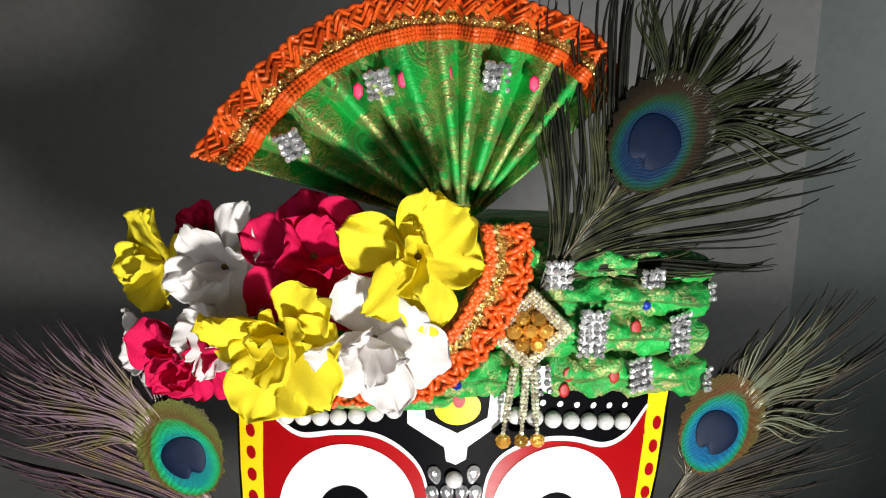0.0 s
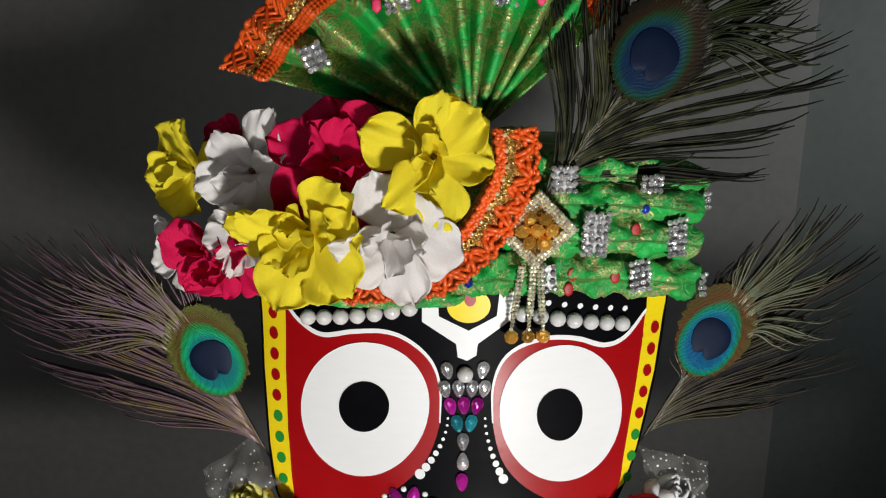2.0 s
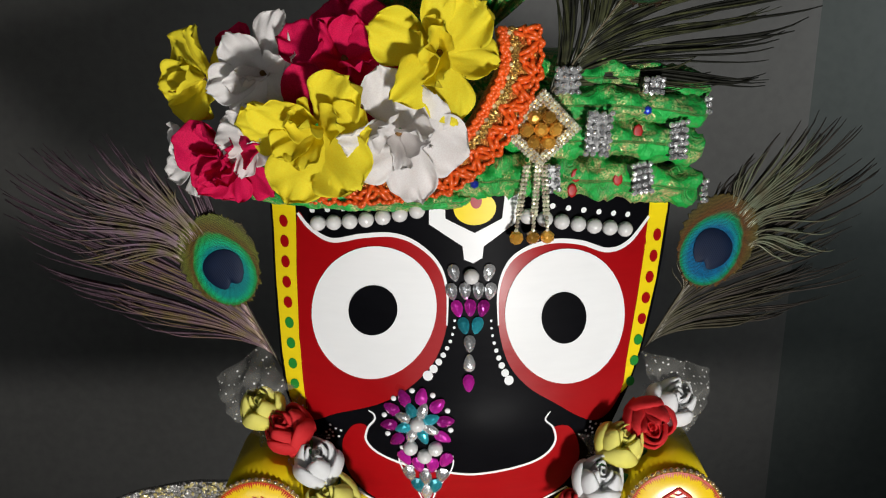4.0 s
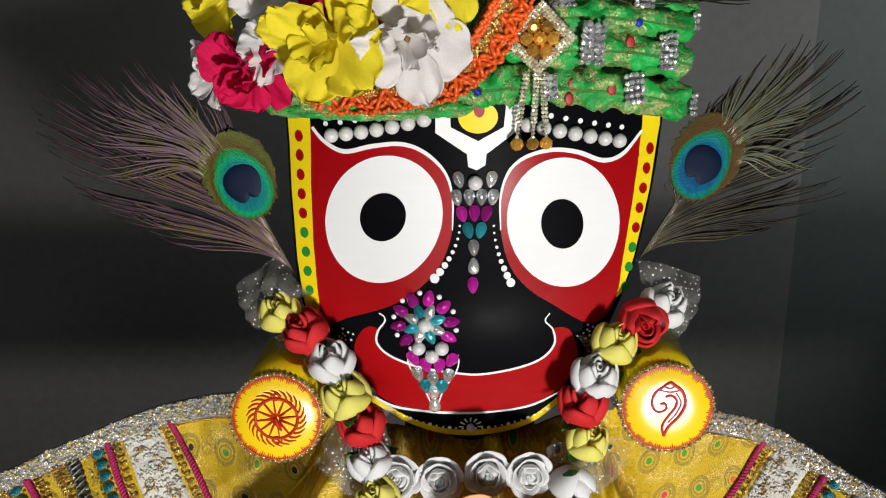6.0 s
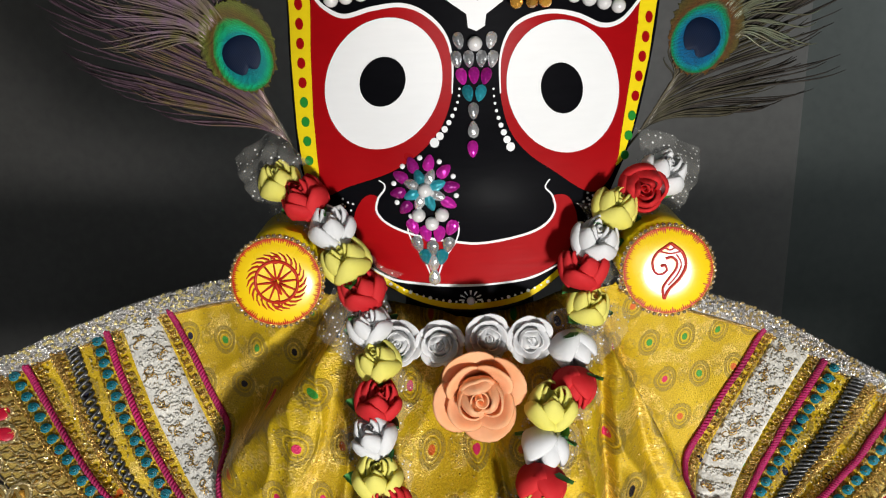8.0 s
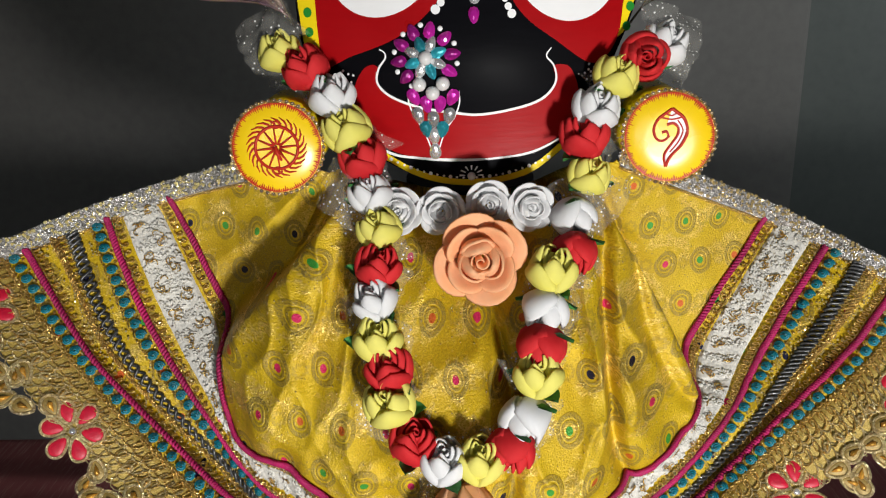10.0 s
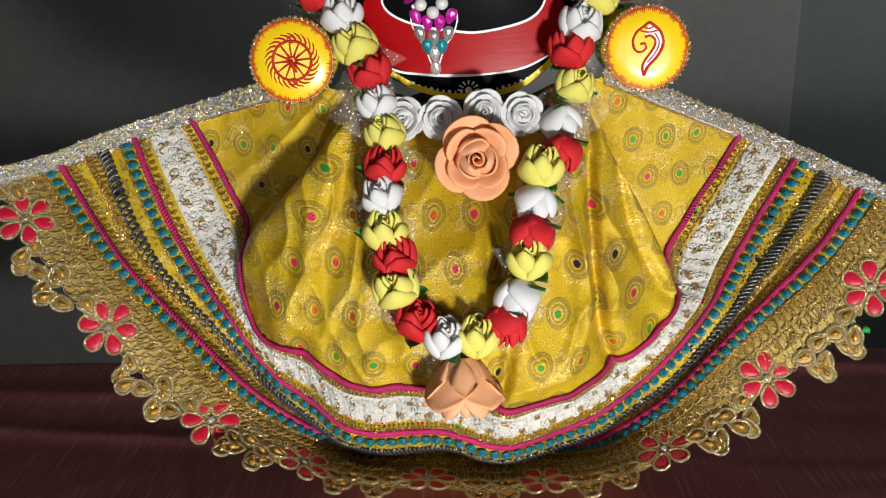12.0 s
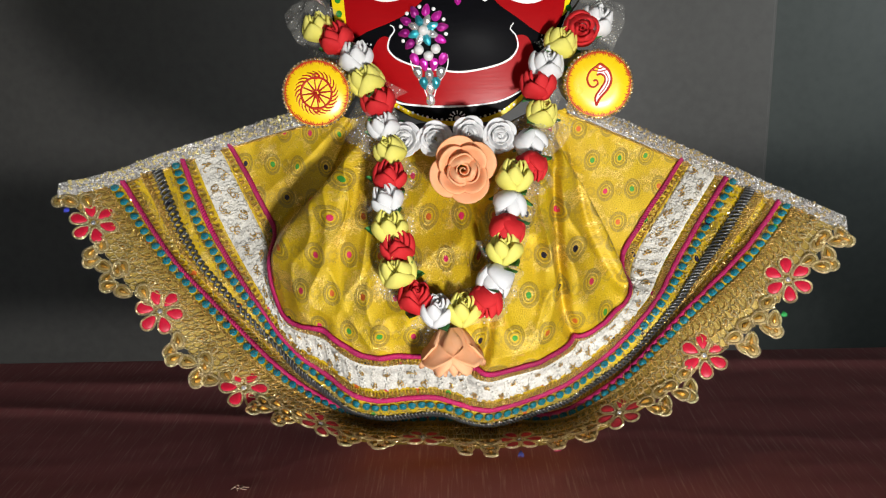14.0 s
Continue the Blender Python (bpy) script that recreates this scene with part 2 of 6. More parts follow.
class Heap:
    """Collects vertices and faces of one mesh."""

    def __init__(self):
        self.v, self.f, self.i = [], [], []

    def add(self, verts, faces, index=0):
        n = len(self.v)
        self.v += [tuple(map(float, p)) for p in verts]
        self.f += [tuple(a + n for a in f) for f in faces]
        self.i += [index] * len(faces)

    def grid(self, pts, index=0, wrap=False):
        """pts: rows x columns x 3."""
        pts = np.asarray(pts, float)
        r, c = pts.shape[:2]
        cols = c if wrap else c - 1
        self.add(pts.reshape(-1, 3), [(i * c + j, i * c + (j + 1) % c, (i + 1) * c + (j + 1) % c, (i + 1) * c + j) for i in range(r - 1) for j in range(cols)], index)

    def tube(self, pts, radius, sides=6, index=0):
        pts = np.asarray(pts, float)
        n = len(pts)
        rad = np.broadcast_to(np.asarray(radius, float), (n,))
        tan = np.gradient(pts, axis=0)
        tan /= np.linalg.norm(tan, axis=1)[:, None] + 1e-12
        up = np.array([0.0, -1.0, 0.15])
        a = np.cross(tan, up)
        a /= np.linalg.norm(a, axis=1)[:, None] + 1e-9
        b = np.cross(a, tan)
        k = np.arange(sides) * 2 * math.pi / sides
        ring = pts[:, None] + rad[:, None, None] * (a[:, None] * np.cos(k)[None, :, None] + b[:, None] * np.sin(k)[None, :, None])
        self.grid(ring, index, True)
        m = len(self.v)
        self.f += [tuple(range(m - sides, m)), tuple(range(m - n * sides, m - n * sides + sides))[::-1]]
        self.i += [index, index]

    def mesh(self, name, mats, flat=False):
        return mesh(name, self.v, self.f, mats, flat, self.i)


def spline(pts, n, closed=False):
    """Catmull-Rom curve through pts, n samples."""
    p = np.asarray(pts, float)
    m = len(p)
    t = np.linspace(0, m if closed else m - 1, n, endpoint=not closed)
    i = np.floor(t).astype(int)
    i = i if closed else np.minimum(i, m - 2)
    f = (t - i)[:, None]
    g = (lambda k: p[k % m]) if closed else (lambda k: p[np.clip(k, 0, m - 1)])
    a, b, c, d = g(i - 1), g(i), g(i + 1), g(i + 2)
    return 0.5 * (2 * b + (c - a) * f + (2 * a - 5 * b + 4 * c - d) * f * f + (3 * b - a - 3 * c + d) * f ** 3)


def ball(name, r, mat, seg=10, rings=7, squash=(1, 1, 1)):
    bm = bmesh.new()
    bmesh.ops.create_uvsphere(bm, u_segments=seg, v_segments=rings, radius=r)
    bmesh.ops.scale(bm, vec=squash, verts=bm.verts)
    me = bpy.data.meshes.new(name)
    bm.to_mesh(me)
    bm.free()
    me.materials.append(mat)
    return smooth(me)


def frame_at(p, normal, up=(0, 0, 1)):
    """A pose at p whose z axis is the normal and whose y axis leans to up."""
    z = Vector(normal).normalized()
    x = Vector(up).cross(z).normalized()
    return Matrix.Translation(p) @ Matrix((x, z.cross(x), z)).transposed().to_4x4()

# ---- the room ----
def box(name, lo, hi, mat, label, category, bevel=0.0):
    bm = bmesh.new()
    bmesh.ops.create_cube(bm, size=1.0)
    for v in bm.verts:
        v.co = [(a + b) / 2 + c * (b - a) for a, b, c in zip(lo, hi, v.co)]
    if bevel:
        bmesh.ops.bevel(bm, geom=bm.edges[:], offset=bevel, segments=3, affect="EDGES")
    me = bpy.data.meshes.new(name)
    bm.to_mesh(me)
    bm.free()
    me.materials.append(mat)
    return tagged(new(name, me), label, category, "", "structure")


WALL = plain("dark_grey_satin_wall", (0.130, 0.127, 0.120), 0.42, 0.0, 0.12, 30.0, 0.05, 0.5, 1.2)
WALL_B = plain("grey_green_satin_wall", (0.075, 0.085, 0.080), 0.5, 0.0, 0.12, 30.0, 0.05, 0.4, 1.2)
ROOM = plain("grey_plaster", (0.30, 0.30, 0.29), 0.9, 0.0, 0.1, 60.0, 0.1, 0.3, 2.0)
FLOOR = plain("dark_floor", (0.085, 0.080, 0.075), 0.5, 0.0, 0.2, 60.0, 0.1, 0.3, 2.0)
box("wall_north", (-3.0, 2.5, -1.1), (1.05, 2.62, 2.2), WALL, "dark grey satin panel wall behind the table", "wall", 0.012)
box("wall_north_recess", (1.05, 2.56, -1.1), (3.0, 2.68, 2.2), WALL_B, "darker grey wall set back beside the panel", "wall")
box("wall_west", (-3.12, -2.5, -1.1), (-3.0, 2.62, 2.2), ROOM, "plain grey side wall", "wall")
# unseen east wall in pieces, round a made-up opening for the side fill
box("wall_east_south", (3.0, -2.5, -1.1), (3.12, 1.0, 2.2), ROOM, "plain grey side wall", "wall")
box("wall_east_north", (3.0, 2.1, -1.1), (3.12, 2.68, 2.2), ROOM, "plain grey side wall", "wall")
box("wall_east_low", (3.0, 1.0, -1.1), (3.12, 2.1, 0.2), ROOM, "plain grey wall below the added side opening", "wall")
box("wall_east_high", (3.0, 1.0, 1.3), (3.12, 2.1, 2.2), ROOM, "plain grey wall above the added side opening", "wall")
# unseen south wall, its opening made up to go with the front fill
box("wall_south_low", (-3.0, -2.62, -1.1), (3.0, -2.5, -0.1), ROOM, "plain grey wall below the added opening", "wall")
box("wall_south_high", (-3.0, -2.62, 1.1), (3.0, -2.5, 2.2), ROOM, "plain grey wall above the added opening", "wall")
box("wall_south_left", (-3.0, -2.62, -0.1), (-1.3, -2.5, 1.1), ROOM, "plain grey wall beside the added opening", "wall")
box("wall_south_right", (0.1, -2.62, -0.1), (3.0, -2.5, 1.1), ROOM, "plain grey wall beside the added opening", "wall")
box("floor", (-3.2, -2.7, -1.22), (3.2, 2.7, -1.1), FLOOR, "dark floor under the table", "floor")
box("ceiling", (-3.2, -2.7, 2.2), (3.2, 2.7, 2.3), ROOM, "plain grey ceiling", "ceiling")

# table and its cloth
WOOD = plain("dark_table_wood", (0.06, 0.035, 0.022), 0.5, 0.0, 0.3, 90.0, 0.2)
table = thing("table", (0, 0.2, -1.1), "dark wooden table hidden under a maroon cloth", "table")


def block(lo, hi, mat, name):
    h = Heap()
    h.add([(x, y, z) for x, y, z in product(*zip(lo, hi))], [(0, 1, 3, 2), (4, 6, 7, 5), (0, 4, 5, 1), (2, 3, 7, 6), (0, 2, 6, 4), (1, 5, 7, 3)])
    return h.mesh(name, mat, True)


part("tabletop", block((-0.94, 0.215, -0.045), (0.94, 0.63, -0.006), WOOD, "tabletop"), table)
for x, y in product((-0.88, 0.82), (0.23, 0.52)):
    part("leg", block((x, y, -1.1), (x + 0.06, y + 0.06, -0.045), WOOD, "leg"), table)


def maroon_cloth():
    n = Nodes("maroon_slub_silk", 0.62, 0.0, 0.35)
    mp = n.add("ShaderNodeMapping")
    mp.inputs["Scale"].default_value = (1.0, 0.04, 1.0)
    n.wire(n.coords(), mp.inputs[0])
    warp, wide, fine = n.noise(420.0, 4.0, mp.outputs[0], 0.7), n.noise(9.0), n.noise(900.0)
    n.bump(n.math("ADD", warp, n.math("MULTIPLY", fine, 0.6)), 0.3, 0.0006)
    col = n.mix(n.step(warp, 0.5, 0.75), (0.38, 0.115, 0.115), (0.58, 0.30, 0.27))
    return n.colour(n.mix(n.math("MULTIPLY", wide, 0.5), col, (0.29, 0.082, 0.086)))


def table_cloth():
    xs, ys = np.linspace(-0.96, 0.96, 240), np.linspace(0.205, 0.64, 110)
    pts = []
    for y in ys:
        row = []
        for x in xs:
            z = 0.0005 * noise.noise((x * 9, y * 16, 0.3)) + 0.0002 * noise.noise((x * 30, y * 45, 1.3))
            z += 0.0022 * math.exp(-((y - 0.585 - 0.02 * math.sin(x * 5)) / 0.018) ** 2) * (0.5 + 0.5 * noise.noise((x * 4, 2.0, 0)))
            z += 0.0012 * math.exp(-((y - 0.50 + 0.12 * (x + 0.5)) / 0.012) ** 2) * (1 if x < -0.2 else 0.2)
            row.append((x, y, z - 0.002))
        pts.append(row)
    pts.append([(x, 0.648, -0.006) for x in xs])
    pts.append([(x, 0.650 + 0.006 * math.sin(x * 40), -0.25) for x in xs])
    h = Heap()
    h.grid(pts)
    ob = tagged(new("tablecloth", h.mesh("tablecloth", maroon_cloth())), "maroon slub silk cloth with small creases on the table", "tablecloth")
    so = ob.modifiers.new("thick", "SOLIDIFY")
    so.thickness, so.offset = 0.002, -1
    return ob


table_cloth()


# ---- the statue: one painted wooden figure ----
def face_y(x, z):
    k = np.clip(1.7 + 1.1 * (z - 0.46) / 0.08, 1.2, 2.6)
    return 0.437 + k * x * x - 0.014 * np.exp(-((z - 0.405) / 0.05) ** 2 - (x / 0.09) ** 2)


def on_face(x, z, out=0.0):
    return Vector((x, float(face_y(x, z)) - out, z))


def face_normal(x, z):
    e = 0.002
    dx = (face_y(x + e, z) - face_y(x - e, z)) / (2 * e)
    dz = (face_y(x, z + e) - face_y(x, z - e)) / (2 * e)
    return Vector((float(dx), -1.0, float(dz))).normalized()


STATUE_PAINTS = [BLACK_PAINT, RED_PAINT, WHITE_PAINT, YELLOW_PAINT, GREEN_PAINT]
statue_bm = bmesh.new()


def paint(outline, paint_index, layer, n=0, closed=True):
    """A film of paint with that outline (x, z), laid on the face."""
    pts = spline(outline, n, True) if n else np.asarray(outline, float)
    bm = bmesh.new()
    f = bm.faces.new([bm.verts.new((float(x), 0.0, float(z))) for x, z in pts])
    lo, hi = pts.min(0), pts.max(0)
    for k in np.arange(math.ceil(lo[0] / 0.006), hi[0] / 0.006):
        bmesh.ops.bisect_plane(bm, geom=bm.verts[:] + bm.edges[:] + bm.faces[:], plane_co=(k * 0.006, 0, 0), plane_no=(1, 0, 0))
    for k in np.arange(math.ceil(lo[1] / 0.008), hi[1] / 0.008):
        bmesh.ops.bisect_plane(bm, geom=bm.verts[:] + bm.edges[:] + bm.faces[:], plane_co=(0, 0, k * 0.008), plane_no=(0, 0, 1))
    back = {}
    for v in bm.verts:
        back[v] = statue_bm.verts.new(on_face(v.co.x, v.co.z, 0.0004 + 0.00035 * layer))
    for f in bm.faces:
        g = statue_bm.faces.new([back[v] for v in f.verts])
        g.material_index, g.smooth = paint_index, True
        g.normal_update()
        if g.normal.y > 0:
            g.normal_flip()
    bm.free()


def stroke(path, width, paint_index, layer, n=60):
    c = spline(path, n)
    t = np.gradient(c, axis=0)
    t /= np.linalg.norm(t, axis=1)[:, None] + 1e-9
    s = np.stack([-t[:, 1], t[:, 0]], 1)
    w = np.broadcast_to(np.asarray(width, float), (n,)) if np.ndim(width) == 0 else np.interp(np.linspace(0, 1, n), np.linspace(0, 1, len(width)), width)
    a, b = c + s * w[:, None] / 2, c - s * w[:, None] / 2
    va = [statue_bm.verts.new(on_face(x, z, 0.0004 + 0.00035 * layer)) for x, z in a]
    vb = [statue_bm.verts.new(on_face(x, z, 0.0004 + 0.00035 * layer)) for x, z in b]
    for i in range(n - 1):
        g = statue_bm.faces.new((va[i], va[i + 1], vb[i + 1], vb[i]))
        g.material_index, g.smooth = paint_index, True
        g.normal_update()
        if g.normal.y > 0:
            g.normal_flip()


def spot(x, z, rx, rz, paint_index, layer, n=20, skew=0.0):
    k = np.arange(n) * 2 * math.pi / n
    paint(np.stack([x + rx * np.cos(k), z + rz * np.sin(k + skew)], 1), paint_index, layer)


# wooden head: front sheet, rounded sides going back
HEAD = [(-0.1248, 0.575), (-0.1248, 0.5364), (-0.1241, 0.4928), (-0.1213, 0.4467), (-0.117, 0.4154), (-0.108, 0.3975), (-0.0931, 0.3748), (-0.0743, 0.345), (-0.0379, 0.324), (-0.0012, 0.3175), (0.0397, 0.3245),
        (0.0699, 0.3477), (0.0888, 0.382), (0.1016, 0.4100), (0.1155, 0.4439), (0.1275, 0.4886), (0.135, 0.5299), (0.1365, 0.575)]
edge = spline(HEAD, 120)
edge = np.concatenate([edge, np.stack([np.linspace(0.1365, -0.1248, 40)[1:-1], np.full(38, 0.575)], 1)])
paint(edge, 0, 0)
ring0 = [statue_bm.verts.new(on_face(x, z, 0.0004)) for x, z in edge]
for back_y, shrink in ((0.010, 1.012), (0.05, 1.0), (0.085, 0.9)):
    ring1 = [statue_bm.verts.new((x * shrink, float(face_y(x, z)) + back_y, 0.45 + (z - 0.45) * shrink)) for x, z in edge]
    for i in range(len(edge)):
        g = statue_bm.faces.new((ring0[i], ring0[i - 1], ring1[i - 1], ring1[i]))
        g.material_index, g.smooth = (2 if back_y < 0.02 and edge[i][1] > 0.41 else 0), True
    ring0 = ring1
statue_bm.faces.new(ring0)
# body under the clothes
bmesh.ops.create_cone(statue_bm, cap_ends=True, segments=32, radius1=0.075, radius2=0.05, depth=0.31, matrix=Matrix.Translation((0.0, 0.500, 0.155)))

# two stub arms that point forward, painted yellow
for x, y0, z in ((-0.129, 0.3995, 0.355), (0.130, 0.4045, 0.357)):
    made = bmesh.ops.create_cone(statue_bm, cap_ends=True, segments=40, radius1=0.0285, radius2=0.0285, depth=0.075, matrix=pose(x, y0 + 0.0375, z, 90))
    for f in {f for v in made["verts"] for f in v.link_faces}:
        f.material_index, f.smooth = 3, len(f.verts) == 4

# yellow borders with dots
stripL = [(-0.1064, 0.5384), (-0.1078, 0.497), (-0.1074, 0.4557), (-0.1026, 0.4022)]
stripR = [(0.1194, 0.5316), (0.116, 0.503), (0.1123, 0.4789), (0.1014, 0.4182)]
paint([*stripL, (-0.1115, 0.404), (-0.1155, 0.4154), (-0.1198, 0.4467), (-0.1226, 0.4928), (-0.1233, 0.5384)], 3, 1)
paint([*stripR, (0.1055, 0.4215), (0.114, 0.4439), (0.1258, 0.4886), (0.1335, 0.5316)], 3, 1)
paint([(-0.1233, 0.5384), (-0.1233, 0.56), (-0.1064, 0.56), (-0.1064, 0.5384)], 3, 1)
paint([(0.1335, 0.5316), (0.1335, 0.56), (0.1194, 0.56), (0.1194, 0.5316)], 3, 1)
for k in range(9):
    f = k / 8
    spot(-0.1156 + 0.0043 * f * f, 0.5297 - 0.1046 * f, 0.0031, 0.0041 - 0.0008 * f, 1 if k < 5 else 4, 2, 12)
for k in range(8):
    f = k / 7
    spot(0.1261 - 0.0182 * f, 0.5166 - 0.0911 * f, 0.003, 0.004 - 0.0008 * f, 1 if k < 5 else 4, 2, 12)

# red fields, white brows, eyes
redL = [(-0.1052, 0.5366), (-0.0966, 0.5275), (-0.0826, 0.5218), (-0.0628, 0.5265), (-0.0436, 0.5285), (-0.0288, 0.5235), (-0.016, 0.5112), (-0.0107, 0.4943), (-0.011, 0.4715), (-0.019, 0.449), (-0.0346, 0.4319), (-0.0543, 0.4193), (-0.0828, 0.4086), (-0.1019, 0.401), (-0.1048, 0.42), (-0.1071, 0.4557), (-0.1075, 0.5)]
redR = [(0.1195, 0.5296), (0.1055, 0.5158), (0.0909, 0.5127), (0.0727, 0.5199), (0.0551, 0.5227), (0.038, 0.5192), (0.0268, 0.5103), (0.0211, 0.4936), (0.0211, 0.4709), (0.0266, 0.4482), (0.038, 0.4326), (0.0556, 0.4196), (0.0842, 0.4018), (0.1005, 0.4162), (0.106, 0.445), (0.112, 0.4789), (0.116, 0.503)]
paint(redL, 1, 1, 140)
paint(redR, 1, 1, 140)
stroke(redL[:9], [0.002, 0.0028, 0.003, 0.003, 0.0028, 0.0025, 0.002, 0.0014, 0.0008], 2, 2, 90)
stroke(redR[:9], [0.002, 0.0028, 0.003, 0.003, 0.0028, 0.0025, 0.002, 0.0014, 0.0008], 2, 2, 90)
spot(-0.0577, 0.4778, 0.0405, 0.0430, 2, 3, 80, 0.15)
spot(0.0643, 0.4738, 0.0391, 0.0435, 2, 3, 80, -0.10)
spot(-0.0575, 0.4793, 0.0158, 0.0163, 0, 4, 48, 0.14)
spot(0.0628, 0.4729, 0.0146, 0.0167, 0, 4, 48, -0.10)

# brow mark
paint([(-0.0207, 0.556), (-0.0211, 0.5361), (-0.001, 0.5223), (-0.0, 0.5137), (0.0055, 0.5114), (0.0111, 0.5146), (0.0119, 0.522), (0.0311, 0.5361), (0.0333, 0.556), (0.0248, 0.556), (0.023, 0.5393), (0.0064, 0.5306), (-0.0111, 0.5397), (-0.0116, 0.556)], 2, 1)
spot(0.0065, 0.546, 0.0128, 0.0105, 3, 1, 32)
spot(0.0073, 0.5506, 0.0035, 0.0048, 1, 2, 16)

# mouth
curl = [(-0.062, 0.4139), (-0.0585, 0.4117), (-0.0583, 0.4077), (-0.0629, 0.401), (-0.0642, 0.3914), (-0.0558, 0.3824), (-0.0361, 0.3748), (-0.0126, 0.371), (0.0071, 0.3693), (0.0346, 0.3738), (0.0504, 0.3801), (0.0581, 0.3903), (0.0566, 0.4012), (0.0513, 0.408), (0.0544, 0.4133)]
paint([*curl[3:-2], (0.0679, 0.3998), (0.0746, 0.3837), (0.0732, 0.3681), (0.0635, 0.3531), (0.0434, 0.3419), (0.0151, 0.337), (-0.0131, 0.336), (-0.0374, 0.3378), (-0.0616, 0.3457), (-0.0772, 0.3629), (-0.0808, 0.3852), (-0.0751, 0.3989), (-0.0680, 0.4035)], 1, 1, 150)
stroke(curl, [0.0008, 0.0012, 0.0016, 0.0018, 0.0018, 0.0018, 0.0012, 0.0008], 2, 2, 120)
stroke([(-0.0777, 0.3536), (-0.0577, 0.3413), (-0.0374, 0.3378), (-0.0131, 0.3364), (0.0151, 0.337), (0.0434, 0.341), (0.0677, 0.3526)], [0.001, 0.002, 0.0018, 0.0022, 0.0014, 0.0018, 0.001], 2, 2, 80)
stroke([(-0.0743, 0.3475), (-0.0379, 0.3265), (-0.0012, 0.3198), (0.0397, 0.327), (0.0699, 0.350)], 0.0045, 3, 1, 60)
for k in range(25):
    f = k / 24 * 2 - 1
    spot(-0.001 + 0.056 * f, 0.3232 + 0.0135 * f * f, 0.0009 + 0.0005 * (k % 3 == 0), 0.0009 + 0.0005 * (k % 3 == 0), 2, 2, 8)
for k in range(7):
    a = math.pi * k / 6
    stroke([(0.0 + 0.0045 * math.cos(a), 0.325 + 0.004 * math.sin(a)), (0.0 + 0.0085 * math.cos(a), 0.325 + 0.0075 * math.sin(a))], [0.0006, 0.0014], 2, 3, 4)
for side, x, z in ((-1, -0.087, 0.394), (1, 0.083, 0.396)):
    for k in range(9):
        a = k * 2.4
        spot(x + 0.0022 * math.sqrt(k) * math.cos(a), z + 0.0022 * math.sqrt(k) * math.sin(a), 0.0009, 0.0009, 2, 1, 8)
stroke([(-0.0425, 0.3860), (-0.0428, 0.3780), (-0.0390, 0.3680), (-0.0330, 0.3580), (-0.0285, 0.3460), (-0.0256, 0.3365), (-0.0222, 0.3460), (-0.0180, 0.3580), (-0.0115, 0.3680), (-0.0080, 0.3780), (-0.0085, 0.3860)], 0.0010, 2, 3, 80)
# dots beside the nose
for k in range(9):
    f = k / 8
    spot(-0.0061 - 0.0172 * f ** 1.8, 0.4745 - 0.0348 * f, 0.0008 + 0.0024 * f * f, 0.0008 + 0.0024 * f * f, 2, 2, 12)
    spot(0.0165 + 0.0111 * f ** 1.8, 0.4741 - 0.0379 * f, 0.0008 + 0.0022 * f * f, 0.0008 + 0.0022 * f * f, 2, 2, 12)
for k in range(7):
    f = k / 6
    spot(-0.095 + 0.062 * f, 0.5395 + 0.0100 * f, 0.0018, 0.0018, 2, 1, 10)
for k in range(6):
    f = k / 5
    spot(0.054 + 0.050 * f, 0.545 - 0.0115 * f, 0.0018, 0.0018, 2, 1, 10)

me = bpy.data.meshes.new("statue")
statue_bm.to_mesh(me)
statue_bm.free()
for m in STATUE_PAINTS:
    me.materials.append(m)
tagged(new("statue", me), "painted wooden statue with round white eyes, wearing a yellow skirt", "statue")

# ---- skirt: one sheet swept from the waist to the hem ----
WAIST = [(-0.12, 0.455, 0.330), (-0.105, 0.45, 0.325), (-0.092, 0.450, 0.327), (-0.078, 0.450, 0.328), (-0.055, 0.452, 0.318), (-0.017, 0.454, 0.309), (0.02, 0.454, 0.309), (0.050, 0.452, 0.318), (0.072, 0.450, 0.328), (0.083, 0.450, 0.327), (0.092, 0.447, 0.328), (0.105, 0.45, 0.33)]
PANEL = [(-0.238, 0.505, 0.295), (-0.192, 0.46, 0.216), (-0.171, 0.405, 0.148), (-0.129, 0.38, 0.141), (-0.089, 0.355, 0.123), (-0.025, 0.345, 0.124), (0.027, 0.34, 0.112), (0.079, 0.36, 0.12), (0.12, 0.389, 0.131), (0.16, 0.43, 0.151), (0.175, 0.47, 0.188), (0.236, 0.505, 0.27)]
GREY_LINE = [(-0.314, 0.478, 0.274), (-0.268, 0.435, 0.191), (-0.184, 0.41, 0.1), (-0.133, 0.395, 0.055), (-0.09, 0.385, 0.037), (-0.028, 0.375, 0.045), (0.028, 0.37, 0.034), (0.093, 0.39, 0.044), (0.155, 0.405, 0.076), (0.214, 0.425, 0.131), (0.259, 0.445, 0.186), (0.299, 0.465, 0.243)]
LACE_LINE = [(-0.355, 0.46, 0.261), (-0.29, 0.42, 0.187), (-0.208, 0.39, 0.104), (-0.155, 0.39, 0.056), (-0.101, 0.405, 0.022), (-0.028, 0.412, 0.016), (0.033, 0.412, 0.015), (0.099, 0.40, 0.022), (0.162, 0.395, 0.064), (0.227, 0.41, 0.126), (0.29, 0.425, 0.182), (0.332, 0.45, 0.228)]
